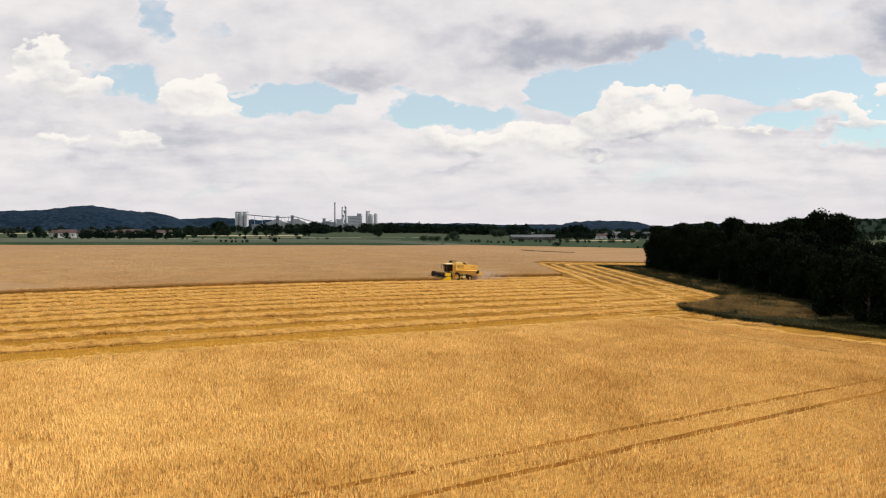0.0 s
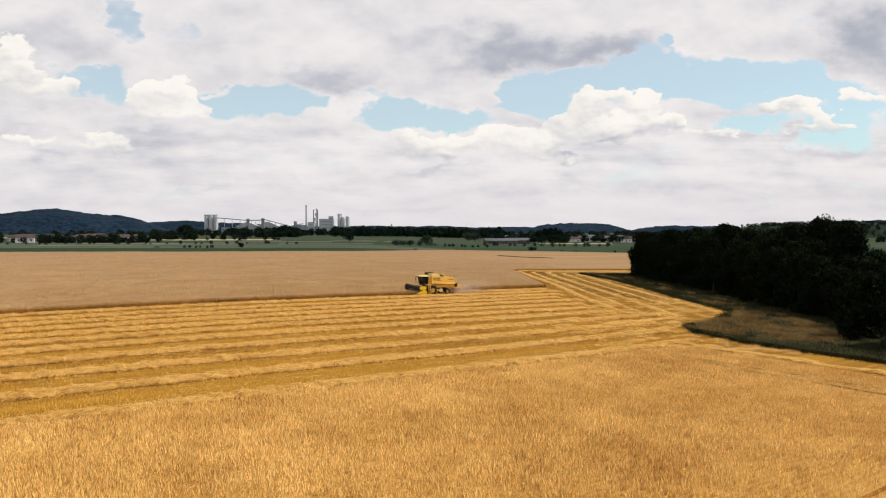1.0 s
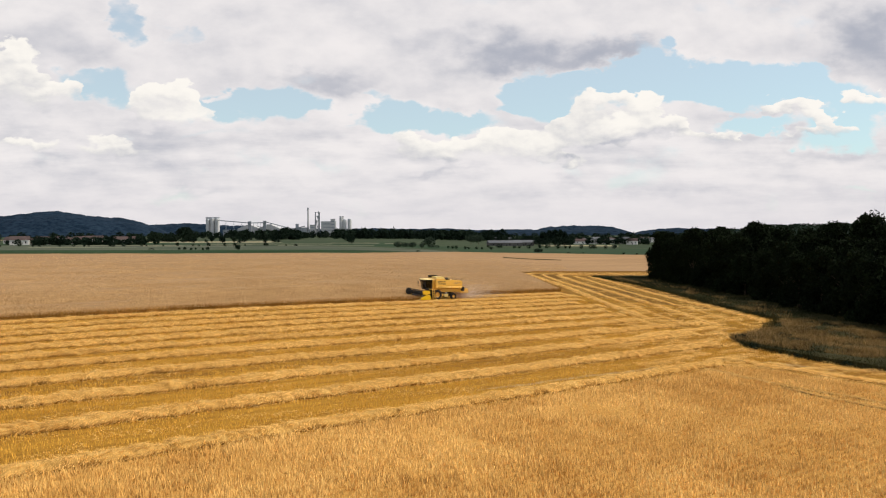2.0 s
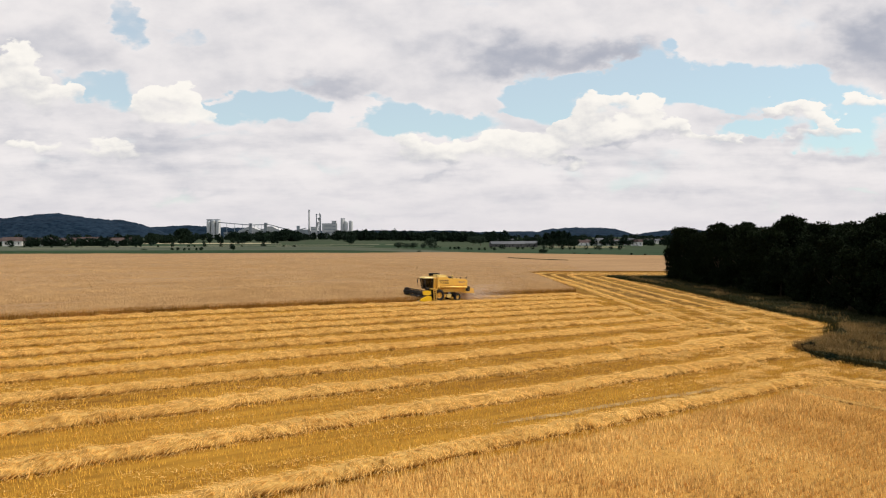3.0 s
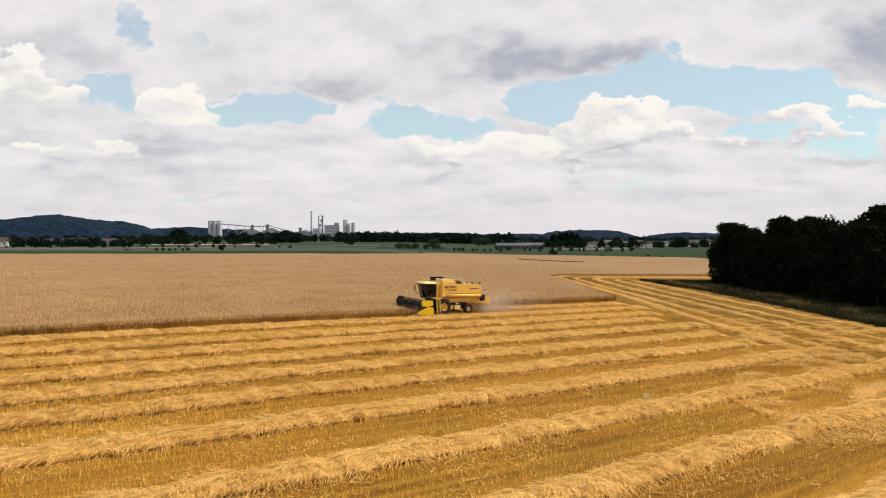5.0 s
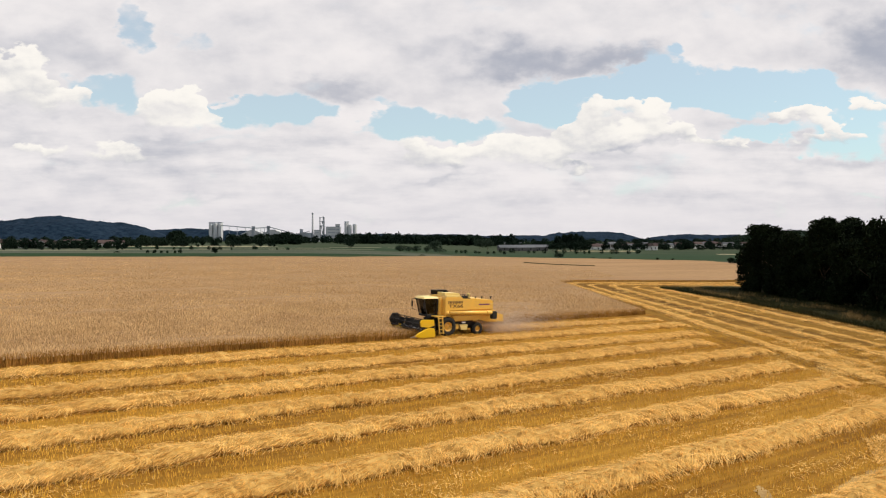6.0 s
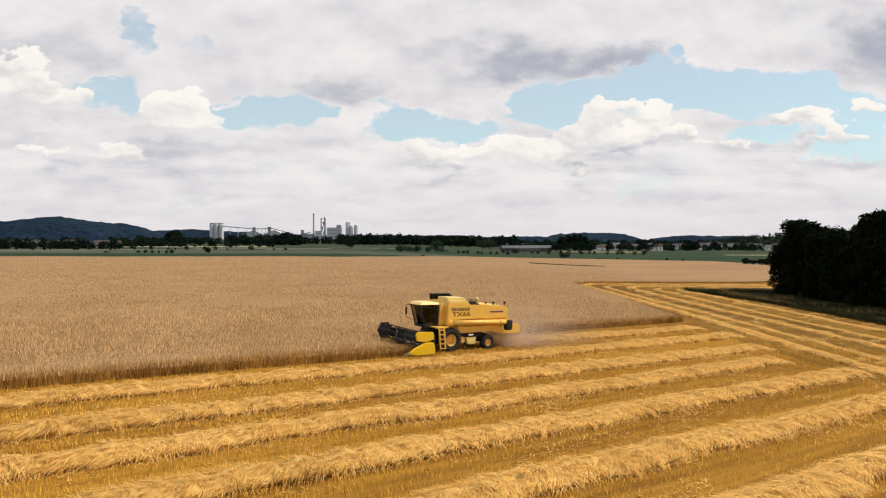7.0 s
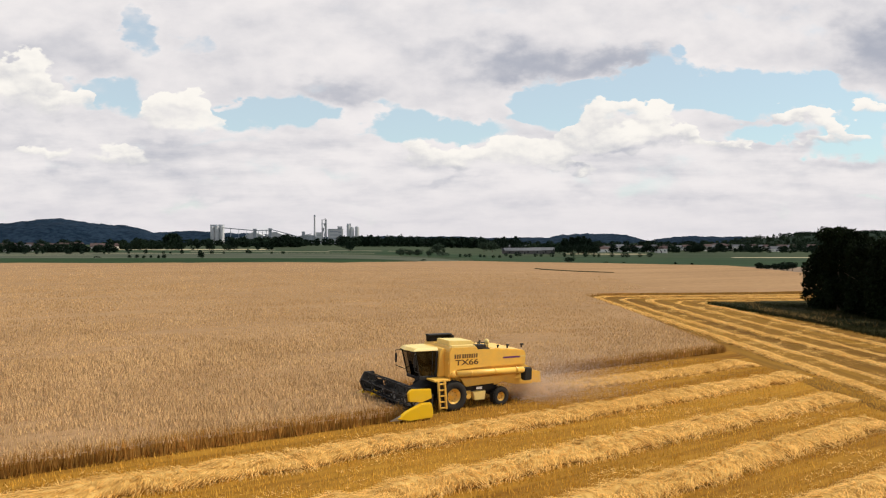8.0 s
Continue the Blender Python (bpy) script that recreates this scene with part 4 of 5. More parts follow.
def combine(where):
    top = new("combine_harvester")
    top.matrix_basis = where
    tagged(top, "yellow combine harvester cutting standing wheat, header lowered", "combine harvester")
    W = 1.5
    shell = part("body", prism([(0.32, 1.95), (0.36, 3.45), (0.2, 3.72), (-1.75, 3.68), (-1.82, 3.44), (-3.0, 3.42), (-3.2, 3.50), (-5.05, 3.32), (-5.25, 3.16), (-5.25, 2.40), (-3.0, 2.40), (-2.9, 2.50), (-0.25, 2.43), (-0.2, 1.95)], -W, W, 0.05), M["yellow"], top, "yellow sheet-metal body")
    part("mid_body", prism([(0.2, 1.25), (0.2, 2.5), (-5.15, 2.45), (-5.15, 1.9), (-3.6, 1.25)], -1.28, 1.28, 0.03), M["yellow"], top)
    for s in (1, -1):
        bm = prism([(-0.55, 1.86), (-3.75, 1.86), (-3.65, 1.42), (-0.95, 1.36)], s * 1.30, s * 1.52, 0.03)
        part("side_panel", bm, M["yellow"], top, "dusty yellow side shield")
    part("chassis", boxed(-3.9, 0.5, -0.95, 0.95, 0.75, 1.3, 0.03), M["steel"], top, "dark steel chassis")
    # straw hood and spreader at the back
    part("straw_hood", prism([(-3.7, 2.4), (-5.3, 2.42), (-5.85, 2.0), (-5.9, 1.1), (-4.9, 1.15), (-3.7, 1.5)], -1.2, 1.2, 0.04), M["yellow"], top, "yellow straw hood")
    bm = prism([(-5.8, 1.95), (-6.4, 1.78), (-6.47, 1.1), (-6.40, 1.08), (-5.9, 1.15)], -1.05, 1.05, 0.02)
    part("deflector", bm, M["yellow"], top, "dull yellow straw deflector")
    # unloading tube folded along the side
    bm = bmesh.new()
    rod(bm, (-0.1, 1.62, 2.16), (-5.05, 1.60, 2.10), 0.19, 20)
    rod(bm, (0.1, 1.35, 2.02), (-0.12, 1.62, 2.16), 0.20, 16)
    tube = part("unloading_tube", bm, M["yellow"], top, "long yellow grain unloading tube", True)
    bm = boxed(-5.48, -5.02, 1.40, 1.80, 1.46, 2.22, 0.06)
    part("spout", bm, M["black"], tube, "black rubber spout")
    for k in (-1.2, -3.1, -4.6):
        bm = rod(bmesh.new(), (k, 1.62, 2.14), (k - 0.07, 1.62, 2.14), 0.205, 20)
        part("clamp", bm, M["yellow"], tube)
    # grain tank lids
    bm = prism([(0.10, 3.68), (0.12, 4.02), (-1.70, 3.96), (-1.86, 3.64)], -0.30, 1.05, 0.03)
    part("tank_extension", bm, M["cream"], top, "pale yellow grain tank extension")
    bm = bmesh.new()
    prism([(0.30, 3.70), (0.36, 4.14), (-1.4, 4.10), (-1.4, 3.70)], -1.2, -1.14, 0.0, bm)
    prism([(-1.34, 3.70), (-1.34, 4.08), (-1.4, 4.08), (-1.4, 3.70)], -1.16, -0.5, 0.0, bm)
    part("tank_lid", bm, M["steel"], top, "raised dark tank lid")
    bm = boxed(-1.42, 0.42, -1.2, -0.7, 4.10, 4.17, 0.02)
    part("lid_rail", bm, M["black"], top)
    bm = bmesh.new()
    prism([(0.22, 3.62), (0.10, 3.78), (-1.62, 3.76), (-1.75, 3.64)], 1.1, 1.46, 0.02, bm)
    part("tank_shoulder", bm, M["cream"], top, "pale dusty tank shoulder")
    # engine deck with intake and small fittings
    part("engine_deck", boxed(-2.95, -1.85, -1.1, 1.3, 3.42, 3.52, 0.02), M["steel"], top, "dark engine deck")
    part("radiator_screen", boxed(-2.6, -1.9, 0.9, 1.35, 3.5, 3.72, 0.03), M["black"], top)
    bm = bmesh.new()
    for y in (1.0, 1.34):
        rod(bm, (-1.9, y, 3.5), (-1.9, y, 3.86), 0.018, 6)
        rod(bm, (-2.75, y, 3.5), (-2.75, y, 3.80), 0.018, 6)
        rod(bm, (-1.9, y, 3.86), (-2.75, y, 3.80), 0.018, 6)
    part("guard_rail", bm, M["steel"], top)
    bm = rod(bmesh.new(), (-3.05, 0.8, 3.45), (-3.05, 0.8, 3.78), 0.14, 14)
    bmesh.ops.create_uvsphere(bm, u_segments=14, v_segments=8, radius=0.17, matrix=Matrix.Translation((-3.05, 0.8, 3.82)))
    part("air_intake", bm, M["cream"], top, "dusty round air intake", True)
    part("exhaust", rod(bmesh.new(), (-3.5, -0.6, 3.45), (-3.6, -0.6, 3.68), 0.07, 12), M["steel"], top, "dark exhaust pipe")
    for k in (-3.75, -4.4, -5.2):
        bm = rod(bmesh.new(), (k, 1.1, 3.40), (k, 1.1, 3.56), 0.045, 8)
        box(bm, k - 0.09, k + 0.06, 1.04, 1.16, 3.54, 3.64, 0.015)
        part("hood_latch", bm, M["black"], top, "small black hood fitting")
    # cab
    cab = new("cab")
    cab.parent = top
    zf, zr = 1.95, 3.46
    bm = bmesh.new()
    low = [(0.62, 0.80), (1.72, 0.70), (1.86, 0.0), (1.72, -0.70), (0.62, -0.80)]
    high = [(0.60, 0.86), (2.15, 0.78), (2.34, 0.0), (2.15, -0.78), (0.60, -0.86)]
    A = [bm.verts.new((x, y, zf)) for x, y in low]
    B = [bm.verts.new((x, y, zr)) for x, y in high]
    for i in range(4):
        bm.faces.new((A[i], A[i + 1], B[i + 1], B[i]))
    part("cab_glass", bm, M["glass"], cab, "dark tinted cab glass")
    bm = bmesh.new()
    for (x0, y0), (x1, y1) in list(zip(low, high))[:2] + list(zip(low, high))[3:]:
        rod(bm, (x0, y0, zf), (x1, y1, zr), 0.045, 8)
    for i in range(4):
        rod(bm, (*low[i], zf), (*low[i + 1], zf), 0.05, 8)
    rod(bm, (0.85, 0.785, zf), (0.88, 0.85, zr), 0.03, 8)
    part("cab_frame", bm, M["black"], cab, "black cab frame")
    roof = bmesh.new()
    va = [roof.verts.new((x * 1.0 + dx, y * 1.12, 3.46)) for (x, y), dx in zip(high, (-0.1, 0.14, 0.16, 0.14, -0.1))]
    vb = [roof.verts.new((x * 1.0 + dx, y * 0.98, 3.64)) for (x, y), dx in zip(high, (-0.1, -0.06, -0.08, -0.06, -0.1))]
    roof.faces.new(va)
    roof.faces.new(vb[::-1])
    for i in range(5):
        roof.faces.new((va[i], va[(i + 1) % 5], vb[(i + 1) % 5], vb[i]))
    bmesh.ops.bevel(roof, geom=roof.edges[:], offset=0.04, segments=2, affect="EDGES")
    part("cab_roof", roof, M["cream"], cab, "cream cab roof")
    part("cab_floor", boxed(0.60, 1.75, -0.78, 0.78, 1.78, 1.96, 0.03), M["steel"], cab)
    part("tank_corner", prism([(0.34, 1.92), (0.34, 3.60), (0.52, 3.56), (0.74, 3.30), (0.78, 1.92)], -0.98, 0.98, 0.03), M["yellow"], top, "yellow panel between cab and grain tank")
    part("cab_back", boxed(0.42, 0.62, -0.82, 0.82, 1.85, 3.46, 0.02), M["black"], cab)
    bm = boxed(0.75, 1.2, -0.25, 0.25, 1.97, 2.45, 0.05)
    box(bm, 0.68, 0.8, -0.25, 0.25, 2.4, 3.0, 0.05)
    part("seat", bm, M["black"], cab, "black driver's seat")
    bm = rod(bmesh.new(), (1.45, 0, 1.95), (1.3, 0, 2.65), 0.05, 8)
    part("steering_column", bm, M["black"], cab)
    for k in range(3):
        y = -0.6 + 0.6 * k
        part("work_light", boxed(2.34 - 0.15 * abs(y), 2.44 - 0.15 * abs(y), y - 0.1, y + 0.1, 3.36, 3.46, 0.02), M["black"], cab, "black work light")
    for s in (1, -1):
        bm = bmesh.new()
        rod(bm, (2.1, s * 0.8, 3.38), (2.4, s * 1.1, 3.30), 0.022, 6)
        rod(bm, (2.4, s * 1.1, 3.30), (2.35, s * 1.1, 2.4), 0.022, 6)
        rod(bm, (2.35, s * 1.1, 2.4), (1.8, s * 0.75, 2.2), 0.022, 6)
        arm = part("mirror_arm", bm, M["black"], cab)
        bm = boxed(2.32, 2.40, s * 1.1 - 0.11, s * 1.1 + 0.11, 2.6, 3.15, 0.03)
        part("mirror", bm, M["black"], cab, "tall black wing mirror")
    # platform, ladder, rail
    part("platform", boxed(0.36, 1.55, 0.72, 1.72, 1.80, 1.90, 0.02), M["yellow"], top, "yellow cab platform")
    ladder = new("ladder")
    ladder.parent = top
    for dx in (-0.24, 0.24):
        bm = prism([(1.12 + dx - 0.06, 1.85), (1.12 + dx + 0.06, 1.85), (0.92 + dx + 0.06, 0.25), (0.92 + dx - 0.06, 0.25)], 1.74, 1.88, 0.012)
        part("side_rail", bm, M["yellow"], ladder, "pale yellow ladder rail")
    for k in range(5):
        z = 0.30 + 0.34 * k
        x = 0.92 + 0.2 * (z - 0.35) / 1.5
        part("rung", boxed(x - 0.23, x + 0.23, 1.72, 1.90, z, z + 0.06, 0.01), M["yellow"], ladder)
    # black plate added for the darkness between the rungs
    part("ladder_gap_dark", prism([(0.88, 1.8), (1.34, 1.8), (1.14, 0.3), (0.68, 0.3)], 1.70, 1.735), M["black"], ladder)
    bm = bmesh.new()
    rod(bm, (0.5, 1.68, 1.9), (0.5, 1.68, 2.75), 0.02, 8)
    rod(bm, (0.5, 1.68, 2.75), (0.38, 1.45, 2.85), 0.02, 8)
    part("handrail", bm, M["yellow"], top, "thin yellow handrail")
    # boxes under the side
    part("tool_box", prism([(-1.55, 1.0), (-2.6, 1.0), (-2.5, 0.48), (-1.75, 0.48)], 1.2, 1.5, 0.03), M["cream"], top, "pale yellow tool box")
    part("plate", boxed(-2.25, -1.8, 1.50, 1.53, 1.14, 1.28), M["white"], top, "small white plate")
    part("belt_guard", prism([(-0.9, 1.3), (-3.4, 1.36), (-3.3, 1.05), (-1.2, 0.95)], 1.0, 1.3, 0.02), M["steel"], top, "dark belt guard")
    part("fuel_tank", boxed(-1.55, -0.95, 0.9, 1.42, 0.55, 1.05, 0.08), M["yellow"], top)
    # wheels and axles
    part("front_axle", rod(bmesh.new(), (0, -1.3, 0.87), (0, 1.3, 0.87), 0.17, 14), M["steel"], top)
    part("rear_axle", rod(bmesh.new(), (-3.82, -1.2, 0.56), (-3.82, 1.2, 0.56), 0.11, 12), M["steel"], top)
    part("axle_frame", prism([(-3.5, 1.3), (-4.1, 1.3), (-3.95, 0.5), (-3.65, 0.5)], -0.8, 0.8, 0.03), M["steel"], top)
    for s in (1, -1):
        wheel(top, 0.0, s * 1.38, 0.87, 0.66, 0.45, s)
        wheel(top, -3.82 * 0.91, s * 1.34, 0.56, 0.42, 0.27, s)
    # markings
    part("stripe", boxed(-3.9, -4.9, W + 0.003, W + 0.012, 2.86, 2.96), M["purple"], top, "purple stripe")
    part("stripe", boxed(-4.92, -5.25, W + 0.003, W + 0.012, 2.90, 2.96), M["cream"], top, "pale stripe")
    lettering("TX66", 0.44, top, pose(-0.10, W + 0.004, 2.64, 90, 0, 180), M["letter"]).scale = (1.62, 1.0, 1)
    for k in range(10):
        x = -0.04 - 0.178 * k - (0.05 if k > 2 else 0)
        part("mark", boxed(x, x - 0.12, W + 0.002, W + 0.010, 3.03, 3.27), M["letter"], top, "dark maker's mark block")
    bm = bmesh.new()
    for k in range(3):
        box(bm, 0.33, 0.385, -0.9 + 0.6 * k, -0.85 + 0.6 * k, 2.0, 3.4)
    part("tank_rib", bm, M["yellow"], top)
    # feeder house
    part("feeder_house", prism([(0.55, 1.75), (2.4, 1.0), (2.4, 0.25), (0.55, 0.85)], -0.62, 0.62, 0.03), M["steel"], top, "dark sloping feeder house")
    # header
    head = new("header")
    head.parent = top
    H = 2.72
    part("header_back", prism([(2.3, 0.2), (2.3, 1.25), (2.42, 1.25), (2.5, 0.2)], -H, H, 0.02), M["steel"], head, "dark header back wall")
    part("header_floor", prism([(2.4, 0.16), (2.4, 0.26), (3.9, 0.16), (3.9, 0.10)], -H, H), M["steel"], head)
    part("top_beam", rod(bmesh.new(), (2.36, -H, 1.3), (2.36, H, 1.3), 0.09, 10), M["black"], head)
    bm = rod(bmesh.new(), (2.85, -H + 0.1, 0.55), (2.85, H - 0.1, 0.55), 0.17, 14)
    for s in (-1, 1):
        prev = None
        for k in range(61):
            a, y = s * k * 0.42, s * (0.35 + (H - 0.5) * k / 60)
            c, d = math.cos(a), math.sin(a)
            cur = (bm.verts.new((2.85 + 0.17 * c, y, 0.55 + 0.17 * d)), bm.verts.new((2.85 + 0.29 * c, y, 0.55 + 0.29 * d)))
            if prev:
                bm.faces.new((prev[0], cur[0], cur[1], prev[1]))
            prev = cur
    part("feed_auger", bm, M["bare"], head, "worn steel feed auger")
    bm = boxed(3.86, 3.98, -H, H, 0.10, 0.15)
    for k in range(76):
        y = -H + 0.04 + k * 2 * (H - 0.04) / 75
        rod(bm, (3.95, y, 0.13), (4.10, y, 0.12), 0.018, 4, 0.004)
    part("cutter_bar", bm, M["bare"], head, "toothed steel cutter bar")
    for s in (1, -1):
        side = part("divider", prism([(2.45, 0.50), (2.58, 0.98), (3.3, 1.0), (4.3, 0.60), (4.95, 0.27), (4.1, 0.14), (2.5, 0.16)], s * H, s * (H + 0.30), 0.05), M["lemon"], head, "bright yellow crop divider")
        bm = prism([(4.55, 0.46), (5.35, 0.18), (4.6, 0.16)], s * (H + 0.06), s * (H + 0.22), 0.01)
        part("divider_tip", bm, M["bare"], side, "bare steel tip")
        if s > 0:
            part("end_shield", prism([(2.5, 1.2), (2.58, 1.72), (3.95, 1.78), (4.2, 1.60), (4.1, 1.12), (3.2, 1.02)], s * (H - 0.02), s * (H + 0.16), 0.04), M["lemon"], head, "bright yellow reel drive shield")
        bm = rod(bmesh.new(), (2.36, s * (H - 0.12), 1.3), (3.85, s * (H - 0.12), 1.22), 0.05, 8)
        part("reel_arm", bm, M["black"], head)
    reel = new("reel")
    reel.parent = top
    rx, rz, rr = 3.72, 1.26, 0.56
    part("reel_shaft", rod(bmesh.new(), (rx, -H - 0.1, rz), (rx, H - 0.2, rz), 0.07, 10), M["steel"], reel)
    ys = [-H + 0.12 + k * (2 * H - 0.45) / 4 for k in range(5)]
    for y in ys:
        bm = bmesh.new()
        for k in range(6):
            a, b = math.pi * k / 3 + 0.2, math.pi * (k + 1) / 3 + 0.2
            p0 = (rx + rr * math.cos(a), y, rz + rr * math.sin(a))
            p1 = (rx + rr * math.cos(b), y, rz + rr * math.sin(b))
            rod(bm, (rx, y, rz), p0, 0.04, 6)
            rod(bm, p0, p1, 0.035, 6)
        lathe_at = lathe(bmesh.new(), [(0.05, -0.02), (0.36, -0.02), (0.36, 0.02), (0.05, 0.02), (0.05, -0.02)], 12)
        for v in lathe_at.verts:
            v.co += Vector((rx, y, rz))
        part("hub_plate", lathe_at, M["black"], reel)
        part("spider", bm, M["steel"], reel, "dark reel spider")
    bm = lathe(bmesh.new(), [(0.02, 0.0), (rr * 1.2, 0.0), (rr * 1.2, 0.14), (0.02, 0.09)], 6)
    for v in bm.verts:
        v.co += Vector((rx, -H - 0.02, rz))
    part("end_plate", bm, M["black"], reel, "black six-sided reel end plate")
    for k in range(6):
        a = math.pi * k / 3 + 0.2
        x, z = rx + rr * math.cos(a), rz + rr * math.sin(a)
        bm = rod(bmesh.new(), (x, -H + 0.05, z), (x, H - 0.2, z), 0.03, 6)
        for j in range(36):
            y = -H + 0.12 + j * (2 * H - 0.4) / 35
            rod(bm, (x, y, z), (x - 0.05, y, z - 0.2), 0.006, 3)
        part("tine_bar", bm, M["steel"], reel, "dark tine bar")
    for ob in cab.children_recursive:
        for v in ob.data.vertices:
            v.co.x += 0.30
    # the machine's true length: the first outline was drawn a little long
    for ob in top.children_recursive:
        if ob.type == "MESH" and ob.name.split(".")[0] not in ("tyre", "rim", "wheel_nut", "lettering"):
            for v in ob.data.vertices:
                v.co.x = (0.91 if v.co.x < 0 else 0.90) * v.co.x - 0.45 * max(0.0, -v.co.x - 4.1)
    return top


CU, CV = 99.0, 130.2
cx, cy = row_xy(CU, CV)
slope_x = float(ground_z(cx + 1, cy) - ground_z(cx - 1, cy)) / 2
harvester = combine(Matrix.Translation((cx, cy, float(ground_z(cx, cy)) + 0.03)) @ Euler((0, -math.atan(slope_x), 0)).to_matrix().to_4x4() @ pose(0, 0, 0, 0, 0, 31.0 + 180))


# ---- valley, far trees, buildings ----
M["crop_green"] = material("green_crop", (0.010, 0.028, 0.009), (0.020, 0.045, 0.015), 0.08, 0.9, big=0.2)
M["meadow"] = material("grazed_meadow", (0.040, 0.052, 0.036), (0.088, 0.096, 0.066), 0.12, 0.95, big=0.15, stretch=(0.22, 1.0, 1.0))
M["lush"] = material("lush_field", (0.012, 0.030, 0.012), (0.030, 0.052, 0.024), 0.06, 0.9, big=0.2, stretch=(0.25, 1.0, 1.0))
M["pale_field"] = material("pale_cut_field", (0.36, 0.30, 0.19), (0.46, 0.39, 0.26), 0.05, 0.95, big=0.2)
M["hay"] = material("mown_hay", (0.13, 0.125, 0.085), (0.21, 0.195, 0.135), 0.1, 0.95, big=0.2, stretch=(0.25, 1.0, 1.0))
M["plough"] = material("bare_earth", (0.16, 0.115, 0.085), (0.22, 0.165, 0.12), 0.1, 0.95, big=0.2)
M["far_leaf"] = material("far_foliage", (0.006, 0.013, 0.009), (0.016, 0.028, 0.017), 0.05, 0.9, island=0.6)
M["willow"] = material("grey_green_foliage", (0.022, 0.036, 0.024), (0.045, 0.065, 0.042), 0.2, 0.8, island=0.5)
M["slope_leaf"] = material("mixed_foliage", (0.010, 0.022, 0.013), (0.030, 0.046, 0.026), 0.02, 0.9, island=0.8)
# distance haze is put into the hills as blue in their base colours
M["hill"] = material("hazed_hillside", (0.003, 0.010, 0.021), (0.015, 0.029, 0.050), 0.05, 0.95, 6.0, 0.03, 0.25, spread=0.65)
M["concrete"] = material("pale_concrete", (0.42, 0.43, 0.45), (0.56, 0.57, 0.58), 0.05, 0.9, 0.02, 0.3)
M["grey_metal"] = material("grey_cladding", (0.22, 0.25, 0.29), (0.34, 0.37, 0.40), 0.1, 0.6)
M["plaster"] = material("white_plaster", (0.62, 0.61, 0.58), (0.75, 0.74, 0.71), 0.5, 0.9)
M["roof_tile"] = material("dark_roof_tiles", (0.06, 0.045, 0.045), (0.11, 0.08, 0.075), 0.6, 0.9)
M["slate"] = material("grey_roof", (0.085, 0.09, 0.10), (0.14, 0.145, 0.16), 0.5, 0.8)
M["barn_boards"] = material("weathered_boards", (0.075, 0.072, 0.070), (0.13, 0.125, 0.12), 0.6, 0.9)
M["window"] = paint("dark_window", (0.02, 0.022, 0.026), (0.03, 0.03, 0.03), 0.1)


def patch(name, poly, mat, label, lift=0.12, category="field"):
    return tagged(slab(name, poly, lift, mat, 40.0, skirt=False), label, category, kind="structure")


patch("crop_strip", [(-420, 398), (-96, 394.5), (-31, 410), (-14, 439), (-2, 462), (-18, 490), (-60, 500), (-420, 500)], M["crop_green"], "strip of dark green crop behind the wheat")
patch("meadow", [(-520, 501), (-60, 501), (-15, 491), (0, 466), (24, 496), (10, 560), (-60, 640), (-200, 720), (-560, 720)], M["meadow"], "pale grazed meadow with scattered bushes", category="meadow")
patch("meadow", [(-640, 760), (-250, 740), (-60, 660), (20, 600), (60, 700), (-40, 900), (-420, 980)], M["lush"], "green meadow beyond the hedge", category="meadow")
patch("cut_field", [(-420, 990), (-180, 960), (-200, 1090), (-440, 1100)], M["pale_field"], "distant pale cut field")
patch("cut_field", [(-1100, 1400), (-700, 1400), (-760, 1560), (-1150, 1560)], M["pale_field"], "distant pale cut field")
for p0, p1, d0, d1 in ((-0.42, -0.27, 520, 548), (-0.31, -0.13, 640, 690), (-0.215, -0.07, 556, 580), (-0.13, -0.02, 720, 770), (-0.60, -0.44, 470, 492), (-0.52, -0.36, 560, 590), (-0.36, -0.20, 800, 870), (-0.58, -0.42, 860, 930)):
    patch("hay_strip", [(1.47 + p0 * d0, 118.5 + d0), (1.47 + p1 * d0, 118.5 + d0 + 6), (1.47 + p1 * d1, 118.5 + d1), (1.47 + p0 * d1, 118.5 + d1 - 4)], M["hay"], "pale mown strip in the meadow", 0.2, "meadow")
patch("green_field", [(26, 496), (78, 515), (107, 511), (152, 493), (330, 470), (420, 700), (120, 740), (30, 640)], M["lush"], "lush green field beyond the wheat")
patch("cut_field", [(250, 724), (420, 705), (430, 730), (255, 748)], M["pale_field"], "thin pale strip between green fields")
patch("bare_field", [(145, 400), (230, 390), (300, 468), (153, 491)], M["plough"], "bare brown field behind the wood")
patch("cut_field", [(150, 905), (235, 905), (240, 960), (150, 960)], M["pale_field"], "distant pale cut field")


